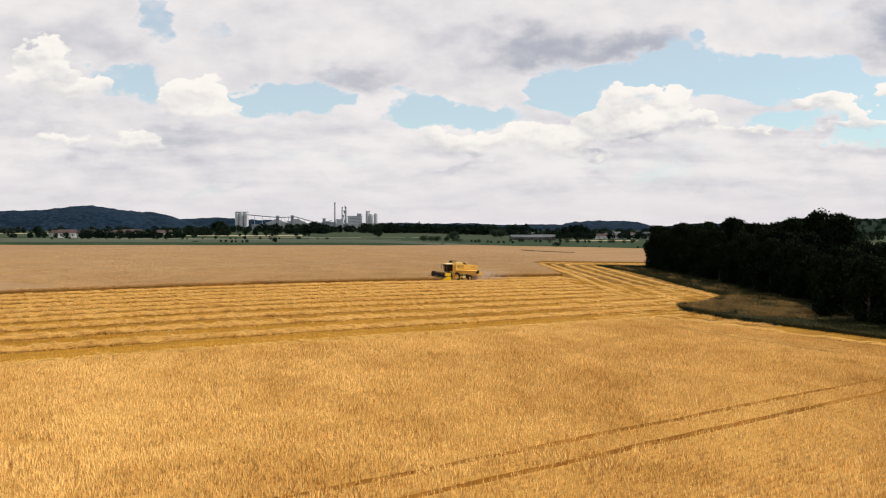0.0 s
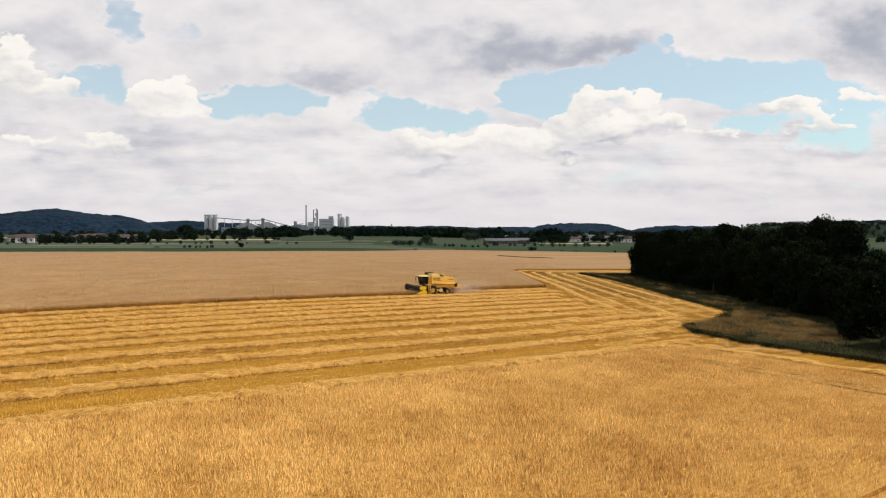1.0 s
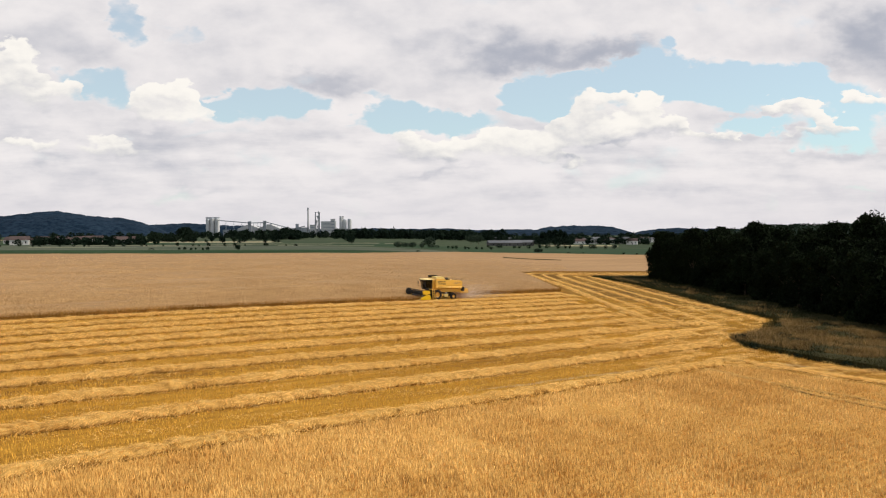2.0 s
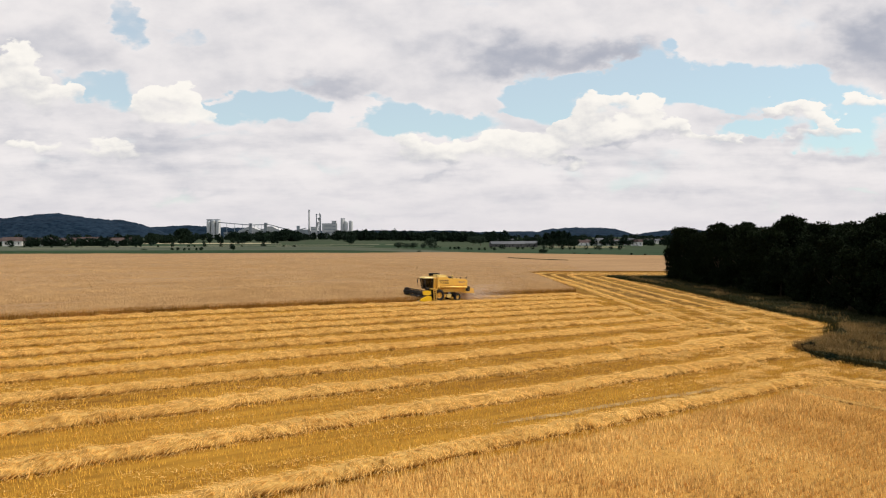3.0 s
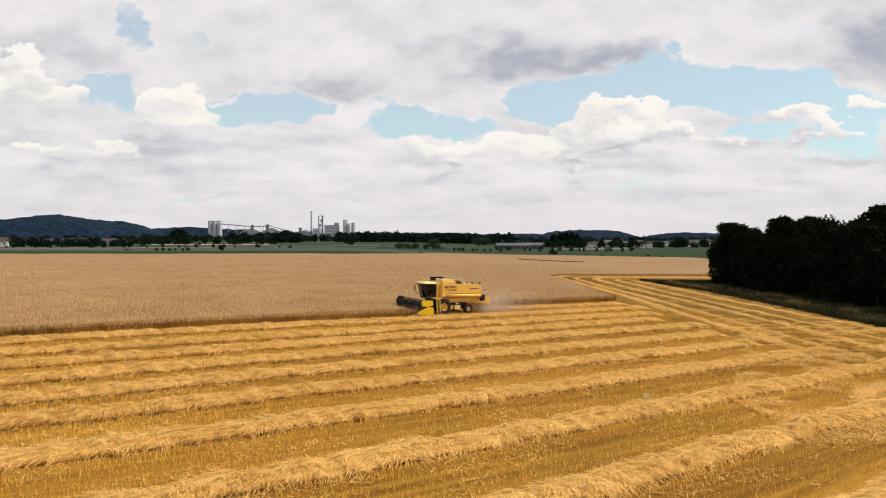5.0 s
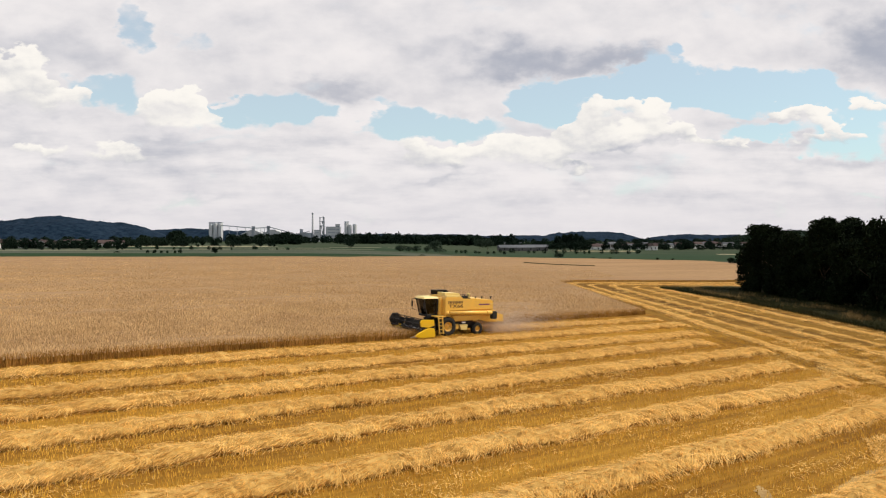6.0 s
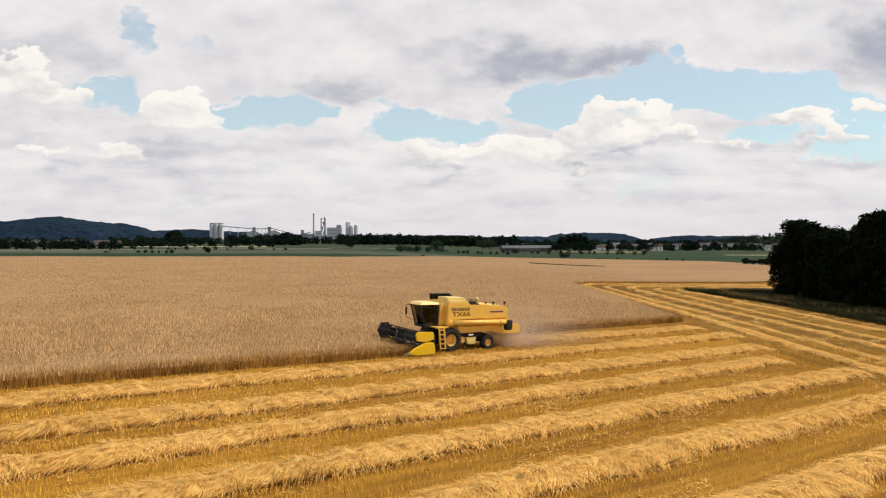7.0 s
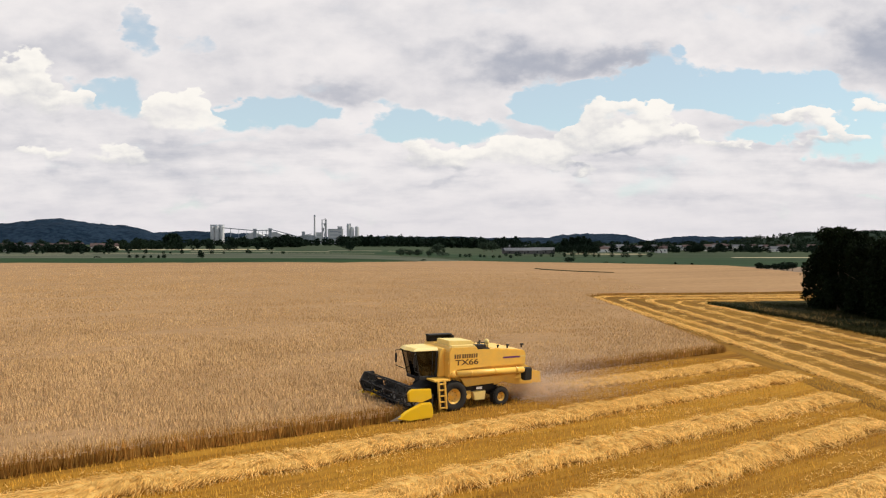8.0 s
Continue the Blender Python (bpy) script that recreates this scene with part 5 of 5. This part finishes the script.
def hill(name, cx, cy, rx, ry, h, label, seed, rough=0.06, mat="hill"):
    """A wooded hill: a smooth rise with a ragged tree-clad skin."""
    nx, ny = 120, 30
    X, Y = np.meshgrid(np.linspace(cx - rx, cx + rx, nx), np.linspace(cy - ry, cy + ry, ny))
    Z = np.zeros_like(X)
    for i in range(ny):
        for j in range(nx):
            a, b = (X[i, j] - cx) / rx, (Y[i, j] - cy) / ry
            f = max(0.0, 1 - a * a - b * b)
            f = f * f * (3 - 2 * f)
            n = noise.noise((X[i, j] * 0.0035, Y[i, j] * 0.004, seed)) * 0.35 + noise.noise((X[i, j] * 0.02, Y[i, j] * 0.02, seed)) * rough * 1.6 + noise.noise((X[i, j] * 0.06, Y[i, j] * 0.06, seed)) * rough
            Z[i, j] = f * h * (1 + n) - 1.0
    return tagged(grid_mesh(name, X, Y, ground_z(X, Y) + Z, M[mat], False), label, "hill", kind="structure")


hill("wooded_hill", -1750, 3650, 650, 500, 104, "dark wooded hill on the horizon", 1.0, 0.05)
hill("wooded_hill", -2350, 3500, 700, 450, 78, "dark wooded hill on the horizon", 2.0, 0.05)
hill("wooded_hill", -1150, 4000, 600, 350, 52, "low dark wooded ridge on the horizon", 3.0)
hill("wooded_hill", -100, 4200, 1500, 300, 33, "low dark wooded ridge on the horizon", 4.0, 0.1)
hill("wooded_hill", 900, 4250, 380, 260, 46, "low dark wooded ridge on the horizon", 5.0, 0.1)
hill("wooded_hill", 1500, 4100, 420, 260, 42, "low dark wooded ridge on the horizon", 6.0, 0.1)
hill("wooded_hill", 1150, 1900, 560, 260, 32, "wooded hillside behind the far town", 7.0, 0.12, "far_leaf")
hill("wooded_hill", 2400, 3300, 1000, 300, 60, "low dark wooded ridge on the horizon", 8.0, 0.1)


def crowns(name, items, rng, n, leaf, mat, label, category="trees"):
    """Far woodland as one mass of leaf clumps; items: x, y, height, half width."""
    vs = []
    for x, y, h, r, *rise in items:
        c = rng.normal(size=(n, 3))
        c /= np.linalg.norm(c, axis=1)[:, None]
        c *= rng.uniform(0.6, 1.05, n)[:, None]
        c[:, :2] *= r * (1 + 0.25 * np.sin(5 * np.arctan2(c[:, 1], c[:, 0]) + x))[:, None]
        c[:, 2] = h * 0.54 + c[:, 2] * h * 0.5
        c += (x, y, float(ground_z(x, y)) + sum(rise))
        a1, a2 = rng.normal(size=(n, 3)), rng.normal(size=(n, 3))
        a1 /= np.linalg.norm(a1, axis=1)[:, None]
        a2 /= np.linalg.norm(a2, axis=1)[:, None]
        s = leaf * h * rng.uniform(0.6, 1.4, n)[:, None]
        vs.append(np.stack([c - a1 * s, c + a2 * s, c + a1 * s], 1).reshape(-1, 3))
    v = np.concatenate(vs)
    return tagged(mesh_from(name, v, np.arange(len(v)).reshape(-1, 3), mat), label, category, kind="stuff")


brng = np.random.default_rng(11)
FAR_LEFT = (1.47 - 0.575 * 610, 728, 1.47 - 0.412 * 640, 758)


def belt(x0, y0, x1, y1, count, h0, h1, deep=20.0):
    out = []
    for k in range(count):
        t = (k + brng.uniform(0, 1)) / count
        h = brng.uniform(h0, h1)
        out.append((x0 + (x1 - x0) * t, y0 + (y1 - y0) * t + brng.uniform(-deep, deep), h, h * brng.uniform(0.4, 0.62)))
    return out


crowns("woodland", belt(-190, 1800, 190, 1750, 70, 17, 24, 60), brng, 260, 0.13, M["far_leaf"], "dark belt of woodland across the valley")
crowns("woodland", belt(190, 1900, 900, 1900, 90, 11, 18, 160), brng, 200, 0.14, M["far_leaf"], "dark belt of woodland across the valley")
crowns("woodland", belt(-640, 2150, -180, 2100, 50, 13, 20, 50), brng, 200, 0.14, M["far_leaf"], "dark trees along the foot of the works")
crowns("woodland", belt(-1500, 1500, -440, 1450, 110, 8, 15, 220), brng, 200, 0.14, M["far_leaf"], "scattered dark trees in the valley")
crowns("hedgerow", belt(-640, 740, -245, 760, 50, 2.5, 7.5, 18), brng, 300, 0.13, M["far_leaf"], "dark hedge and trees at the meadow's edge", "hedge")
crowns("woodland", belt(-345, 1480, -225, 1500, 34, 12, 20, 30), brng, 260, 0.13, M["far_leaf"], "dark trees in front of the works")
crowns("woodland", belt(-400, 1080, -300, 1050, 26, 7, 14, 40), brng, 260, 0.13, M["far_leaf"], "scattered dark trees in the valley")
crowns("hedgerow", belt(250, 1150, 680, 950, 95, 3, 8, 90), brng, 220, 0.13, M["far_leaf"], "dark trees along the green field", "hedge")
crowns("hedgerow", belt(60, 735, 190, 745, 16, 2, 4, 6), brng, 160, 0.14, M["far_leaf"], "low dark hedge across the green field", "hedge")
crowns("hedgerow", belt(20, 640, 60, 640, 8, 1.8, 2.6, 2), brng, 160, 0.14, M["far_leaf"], "low dark hedge in the meadow", "hedge")

crowns("hedgerow", belt(*FAR_LEFT, 36, 3, 9, 16), brng, 260, 0.13, M["far_leaf"], "dark broken hedge and trees at the meadow's edge", "hedge")
crowns("woodland", belt(230, 1080, 640, 1180, 60, 5, 12, 60), brng, 240, 0.13, M["far_leaf"], "scattered dark trees about the far town")
crowns("woodland", belt(150, 1350, 800, 1420, 110, 7, 13, 90), brng, 200, 0.14, M["slope_leaf"], "mixed green trees behind the far town")
crowns("hedgerow", belt(-560, 1000, -160, 960, 30, 3, 8, 50), brng, 200, 0.14, M["far_leaf"], "broken hedges in the valley", "hedge")
crowns("hedgerow", belt(-330, 640, -90, 660, 26, 1.5, 3.2, 10), brng, 160, 0.14, M["far_leaf"], "low broken hedge across the meadow", "hedge")
# the wooded slope behind the far town
slope = []
for x, y, h, r in belt(640, 1800, 1640, 1800, 800, 6, 11, 170):
    f = max(0.0, 1 - ((x - 1150) / 560) ** 2 - ((y - 1900) / 260) ** 2)
    slope.append((x, y, h, r, 32 * f * f * (3 - 2 * f)))
crowns("woodland", slope, brng, 110, 0.17, M["slope_leaf"], "mixed green wood on the slope behind the town")


def lone(kind_name, x, y, h, r, label, mat="far_leaf", n=900, leaf=0.075, group=""):
    """A single far tree or bush with its short trunk."""
    root = new(kind_name)
    root.matrix_basis = pose(x, y, float(ground_z(x, y)))
    bm = rod(bmesh.new(), (0, 0, -0.2), (0, 0, h * 0.5), h * 0.035, 6, h * 0.012)
    part("trunk", bm, M["bark"], root)
    lob = [(brng.uniform(-0.45, 0.45) * r, brng.uniform(-0.45, 0.45) * r, h * brng.uniform(0.38, 0.75), r * brng.uniform(0.45, 0.65)) for _ in range(7)] + [(0, 0, h * 0.72, r * 0.5)]
    lob = np.array(lob)
    pick = brng.integers(0, len(lob), n)
    d = brng.normal(size=(n, 3))
    d /= np.linalg.norm(d, axis=1)[:, None]
    c = lob[pick, :3] + d * (lob[pick, 3] * brng.uniform(0.6, 1.05, n))[:, None] * np.array([1, 1, min(1.6, 0.5 * h / r)])
    c[:, 2] = np.clip(c[:, 2], h * 0.04, h)
    a1, a2 = brng.normal(size=(n, 3)), brng.normal(size=(n, 3))
    a1 /= np.linalg.norm(a1, axis=1)[:, None]
    a2 /= np.linalg.norm(a2, axis=1)[:, None]
    s = leaf * h * brng.uniform(0.6, 1.4, n)[:, None]
    v = np.stack([c - a1 * s, c + a2 * s, c + a1 * s], 1).reshape(-1, 3)
    crown = mesh_from("crown", v, np.arange(len(v)).reshape(-1, 3), M[mat])
    crown.parent = root
    return tagged(root, label, "bush" if kind_name == "bush" else "tree", group)


def ahead(p, d):
    """Ground place d metres ahead of the walk's end and p of that to the side."""
    return 1.47 + p * d, 118.5 + d


TREES = [(-0.333, 950, 21, 15), (-0.301, 800, 9, 4), (-0.286, 800, 9, 4.2), (-0.185, 1400, 25, 19), (-0.160, 1420, 16, 12), (-0.104, 700, 10, 6),
         (0.182, 800, 17, 6), (0.192, 810, 20, 4), (0.200, 800, 21, 4), (0.207, 815, 22, 4), (0.214, 800, 18, 6), (0.222, 820, 13, 7), (0.176, 790, 9, 8), (0.190, 780, 10, 9), (0.204, 785, 11, 9), (0.218, 790, 10, 9), (0.120, 1000, 12, 11), (0.262, 980, 9, 9), (0.245, 1100, 9, 8),
         (0.292, 900, 12, 9), (0.362, 950, 12, 10), (0.305, 930, 9, 7), (-0.40, 1000, 11, 7), (-0.36, 1050, 9, 6), (0.10, 1200, 14, 10), (0.155, 1150, 12, 12)]
for p, d, h, r in TREES:
    lone("tree", *ahead(p, d), h, r, "dark tree standing in the valley", n=900 if r < 10 else 2400, group="trees of the valley")
for p, d, h, r in [(-0.035, 480, 5.2, 4.2), (-0.022, 485, 4.6, 4.4), (-0.012, 490, 4.8, 3.6), (0.002, 470, 4.4, 3.2), (0.014, 560, 9.5, 6.5), (0.02, 485, 3.6, 5.5), (0.086, 900, 14, 9), (0.075, 920, 12, 8)]:
    lone("bush", *ahead(p, d), h, r, "rounded grey-green willow bush", "willow", group="willows in the meadow")
for p, d, h, r in [(-0.297, 372, 3.4, 2.2), (-0.39, 375, 1.8, 1.0), (-0.38, 380, 2.0, 1.1), (-0.372, 372, 1.6, 1.0), (-0.362, 385, 1.5, 0.8), (-0.352, 376, 1.7, 0.9), (-0.345, 372, 2.2, 1.3), (-0.432, 385, 1.1, 2.0),
                   (0.188, 425, 3.2, 4.0), (0.33, 400, 1.6, 0.9), (0.352, 398, 1.2, 1.2), (0.442, 322, 3.4, 2.6), (0.452, 320, 2.6, 2.2), (0.462, 318, 3.2, 2.8), (0.475, 315, 4.0, 3.6), (0.487, 312, 3.8, 3.2),
                   (-0.005, 372, 0.9, 1.6), (0.237, 430, 0.8, 2.0), (0.26, 428, 0.8, 1.6)]:
    lone("bush", *ahead(p, d), h, r, "small dark bush at the field's edge", n=420, leaf=0.12, group="bushes along the field")


# houses and barns
def house(x, y, w, d, h, roof_h, turn, label, wall="plaster", roof="roof_tile", name="house", windows=3):
    root = new(name)
    root.matrix_basis = pose(x, y, float(ground_z(x, y)) - 0.1, 0, 0, turn)
    part("wall", boxed(-w / 2, w / 2, -d / 2, d / 2, 0, h), M[wall], root)
    bm = bmesh.new()
    pr = [(-d / 2 - 0.4, h - 0.15), (0, h + roof_h), (d / 2 + 0.4, h - 0.15)]
    a = [bm.verts.new((-w / 2 - 0.4, q, z)) for q, z in pr]
    b = [bm.verts.new((w / 2 + 0.4, q, z)) for q, z in pr]
    bm.faces.new(a)
    bm.faces.new(b[::-1])
    for i in range(3):
        bm.faces.new((a[i], b[i], b[(i + 1) % 3], a[(i + 1) % 3]))
    part("roof", bm, M[roof], root)
    for k in range(windows):
        cxw = -w / 2 + w * (k + 0.5) / windows
        part("window", boxed(cxw - 0.6, cxw + 0.6, -d / 2 - 0.03, -d / 2 + 0.02, h * 0.35, h * 0.75), M["window"], root)
    part("door", boxed(w * 0.02, w * 0.02 + 1.1, -d / 2 - 0.04, -d / 2 + 0.02, 0, 2.1), M["window"], root)
    return tagged(root, label, "barn" if name == "barn" else "house", "houses of the valley")


for p, d, w, h, t, lab in [(-0.59, 640, 16, 5, 20, "white farmhouse with a dark roof"), (-0.572, 650, 12, 4, -15, "white farmhouse with a dark roof"), (-0.553, 660, 14, 4, 10, "low farmhouse with a brown roof"),
                           (-0.502, 720, 16, 3.5, 8, "low farmhouse with a brown roof"), (-0.472, 900, 14, 5, 30, "low farmhouse with a brown roof"), (-0.455, 1000, 12, 4.5, -20, "white farmhouse with a dark roof"),
                           (0.235, 1000, 22, 4, 5, "white farmhouse with a dark roof"), (0.262, 1020, 20, 4, -8, "white farmhouse with a dark roof"), (0.285, 1100, 16, 5, 15, "white farmhouse with a dark roof"),
                           (0.372, 1150, 16, 7, 20, "white house at the edge of the far town"), (0.388, 1160, 18, 8, -25, "white house at the edge of the far town"), (0.397, 1180, 14, 7, 5, "white house at the edge of the far town"),
                           (0.345, 1250, 16, 6, 10, "white house at the edge of the far town"), (0.32, 1300, 18, 6, -10, "white house at the edge of the far town"), (0.455, 1250, 18, 6, 10, "white house at the edge of the far town"),
                           (0.472, 1240, 16, 6, -14, "white house at the edge of the far town"), (0.485, 1300, 14, 6, 22, "white house at the edge of the far town")]:
    house(*ahead(p, d), w, 9, h, 3.5, t, lab)
hrng = np.random.default_rng(5)
for k in range(22):
    p, d = 0.22 + 0.30 * (k + hrng.uniform(0, 0.9)) / 22, hrng.uniform(930, 1330)
    house(*ahead(p, d), hrng.uniform(10, 19), 9, hrng.uniform(4, 7), 3.5, hrng.uniform(-35, 35), "pale house among the trees of the far town", roof="slate" if k % 3 else "roof_tile")
for k in range(9):
    p, d = -0.60 + 0.20 * (k + hrng.uniform(0, 0.9)) / 9, hrng.uniform(760, 1000)
    house(*ahead(p, d), hrng.uniform(10, 17), 9, hrng.uniform(3.5, 5), 4.0, hrng.uniform(-35, 35), "village house with a brown tiled roof")
for p, d, w, dd, h, t, lab in [(0.125, 780, 38, 16, 4, 6, "long grey farm barn with a low roof"), (0.152, 800, 26, 14, 4.5, -4, "long grey farm barn with a low roof"), (0.115, 1250, 40, 18, 6, 3, "pale distant shed roof"), (-0.535, 705, 22, 12, 4, 12, "long grey farm barn with a low roof")]:
    house(*ahead(p, d), w, dd, h, 2.6, t, lab, "barn_boards", "slate", "barn", 4)


# cement works on the horizon
def works():
    D = 3300.0

    def across(p):
        return 1.47 + p * D

    y0 = 118.5 + D
    base = float(ground_z(-500, y0)) - 1.0

    def block(name, p0, p1, up, label, mat="concrete", depth=30.0, back=0.0, floors=4, category="factory building"):
        x0, x1 = across(p0), across(p1)
        root = new(name)
        root.matrix_basis = pose((x0 + x1) / 2, y0 + back, base)
        w, h = x1 - x0, up - base
        part("wall", boxed(-w / 2, w / 2, 0, depth, 0, h, 0.4), M[mat], root)
        part("roof", boxed(-w / 2 - 0.8, w / 2 + 0.8, -0.8, depth + 0.8, h, h + 2.0, 0.3), M["grey_metal"], root)
        for k in range(floors):
            z = h * (k + 0.6) / (floors + 0.4)
            part("window", boxed(-w * 0.35, w * 0.35, -0.4, 0.2, z, z + h * 0.06 + 0.5), M["grey_metal"], root)
        return tagged(root, label, category)

    def silo(p, r, up, label):
        root = new("silo")
        root.matrix_basis = pose(across(p), y0, base)
        h = up - base
        part("shell", rod(bmesh.new(), (0, 0, 0), (0, 0, h), r, 24), M["concrete"], root)
        part("cap", rod(bmesh.new(), (0, 0, h), (0, 0, h + 4), r * 0.9, 24, r * 0.5), M["grey_metal"], root)
        return tagged(root, label, "silo", "silos of the cement works")

    for p, r, up in ((-0.282, 8, 55), (-0.276, 9, 60), (-0.270, 8, 58)):
        silo(p, r, up, "tall pale concrete silo")
    block("factory_block", -0.285, -0.268, 64, "pale head house over the silos", "concrete", 20, 4, 2)
    for p, r, up in ((-0.104, 7, 65), (-0.099, 8, 52), (-0.0925, 9, 55)):
        silo(p, r, up, "tall pale concrete silo")
    block("factory_block", -0.106, -0.101, 68, "pale head house over the silos", "concrete", 16, 4, 2)
    # chimney
    root = new("chimney")
    root.matrix_basis = pose(across(-0.149), y0 + 20, base)
    part("shaft", rod(bmesh.new(), (0, 0, 0), (0, 0, 108 - base), 5.0, 20, 3.4), M["concrete"], root)
    part("cap_ring", rod(bmesh.new(), (0, 0, 100 - base), (0, 0, 108.5 - base), 3.9, 20), M["grey_metal"], root)
    tagged(root, "tall slender grey factory chimney", "chimney")
    # preheater tower: open frame with decks and cyclones
    root = new("preheater_tower")
    root.matrix_basis = pose(across(-0.136), y0, base)
    top = 88 - base
    for sx in (-9, 9):
        for sy in (0, 16):
            part("column", boxed(sx - 1, sx + 1, sy - 1, sy + 1, 0, top), M["grey_metal"], root)
    for k in range(6):
        z = top * (k + 1) / 6
        part("deck", boxed(-10.5, 10.5, -2, 18, z - 1.2, z), M["grey_metal"], root)
    for k in range(4):
        z = top * (k + 0.5) / 5 + 10
        part("cyclone", rod(bmesh.new(), (-3 + 5 * (k % 2), 7, z - 8), (-3 + 5 * (k % 2), 7, z + 6), 2.0, 12, 4.5), M["concrete"], root)
    part("riser_duct", rod(bmesh.new(), (6, 4, 4), (6, 4, top + 6), 2.2, 10), M["concrete"], root)
    tagged(root, "open steel preheater tower with cyclones", "factory tower")
    block("factory_block", -0.131, -0.112, 45, "pale concrete kiln building", "concrete", 40, 2, 4)
    block("factory_block", -0.146, -0.138, 30, "pale concrete kiln building", "concrete", 30, -4, 3)
    block("factory_block", -0.162, -0.150, 18, "low grey factory hall", "grey_metal", 30, -4, 2)
    block("factory_block", -0.118, -0.112, 56, "narrow pale stair tower", "concrete", 12, -3, 5)
    block("factory_block", -0.262, -0.235, 8, "low grey factory hall", "grey_metal", 40, 0, 2)
    block("factory_block", -0.170, -0.155, 14, "low grey factory hall", "concrete", 40, 10, 2)

    def hall(p0, p1, eave, ridge, label):
        x0, x1 = across(p0), across(p1)
        root = new("storage_hall")
        root.matrix_basis = pose((x0 + x1) / 2, y0 + 6, base)
        w = (x1 - x0) / 2
        part("wall", boxed(-w, w, 0, 60, 0, eave - base), M["concrete"], root)
        bm = bmesh.new()
        prism([(-w - 1, eave - base), (-w * 0.15, ridge - base), (w * 0.15, ridge - base), (w + 1, eave - base)], -1, 61, 0, bm)
        part("roof", bm, M["concrete"], root, "pale sheet roof")
        return tagged(root, label, "factory hall")

    hall(-0.243, -0.213, 14, 32, "large pale storage hall with sloping roof")
    hall(-0.216, -0.186, 14, 34, "large pale storage hall with sloping roof")

    def conveyor(p0, z0, p1, z1):
        root = new("conveyor")
        x0, x1 = across(p0), across(p1)
        root.matrix_basis = pose(x0, y0 - 6, base)
        L = x1 - x0
        bm = bmesh.new()
        prism([(0, z0 - base - 1.8), (0, z0 - base + 1.8), (L, z1 - base + 1.8), (L, z1 - base - 1.8)], -2, 2, 0, bm)
        part("gallery", bm, M["grey_metal"], root, "grey enclosed conveyor gallery")
        for k in range(1, 4):
            t = k / 4
            part("trestle", boxed(L * t - 0.6, L * t + 0.6, -1.5, 1.5, 0, z0 + (z1 - z0) * t - base), M["grey_metal"], root)
        return tagged(root, "sloping grey conveyor bridge on trestles", "conveyor", "conveyors of the works")

    conveyor(-0.268, 52, -0.226, 40)
    conveyor(-0.226, 40, -0.206, 42)
    conveyor(-0.206, 46, -0.172, 16)
    conveyor(-0.172, 12, -0.152, 26)
    block("transfer_tower", -0.2085, -0.2045, 48, "narrow grey transfer tower", "grey_metal", 10, -2, 2)
    block("transfer_tower", -0.2285, -0.2245, 46, "narrow grey transfer tower", "grey_metal", 10, -2, 2)
    block("transfer_tower", -0.165, -0.161, 34, "narrow grey transfer tower", "grey_metal", 10, -2, 2)


works()


# weeds at the corner of the bank
for x, y, h in [(36.0, 110.6, 0.9), (40.6, 100.8, 0.7), (43.0, 97.6, 0.6), (38.2, 105.6, 0.6), (37.5, 117.0, 1.1)]:
    lone("bush", x, y, h, h * 0.9, "small dark weed clump by the grass bank", n=260, leaf=0.11, group="weeds by the bank")
# dark grass strip standing in for a gully in the uncut wheat
tagged(slab("gully_strip", [(41.5, 400), (43, 392), (50, 383), (60, 379), (66, 379), (61, 383), (51, 388), (45, 397)], 0.92, M["grass"], 3.0, lumps), "dark grassy strip marking a gully in the uncut wheat", "weeds", kind="structure")


# dust and chaff hanging behind the machine
def dust_cloud(where, rng, n=70000):
    back = rng.gamma(2.2, 1.9, n)
    x = -4.6 - back
    y = rng.normal(0, 1.0, n) * (1.0 + 0.10 * back) + 0.35
    z = np.abs(rng.normal(0, 0.55, n)) * (1.0 + 0.22 * back) + 0.1
    c = np.stack([x, y, z], -1)
    a, b = rng.normal(size=(n, 3)), rng.normal(size=(n, 3))
    a /= np.linalg.norm(a, axis=1)[:, None]
    b /= np.linalg.norm(b, axis=1)[:, None]
    k = rng.uniform(0.012, 0.029, n)[:, None]
    v = np.stack([c - a * k, c + b * k, c + a * k], 1).reshape(-1, 3)
    ob = mesh_from("dust_cloud", v, np.arange(n * 3).reshape(n, 3), M["chaff"])
    ob.matrix_basis = where
    return tagged(ob, "pale dust and chaff drifting behind the harvester", "dust", kind="stuff")


M["chaff"] = material("pale_chaff", (0.62, 0.47, 0.36), (0.76, 0.62, 0.50), 2.0, 0.9, translucent=0.5, upward=1.0)
dust_cloud(harvester.matrix_basis.copy(), np.random.default_rng(21))
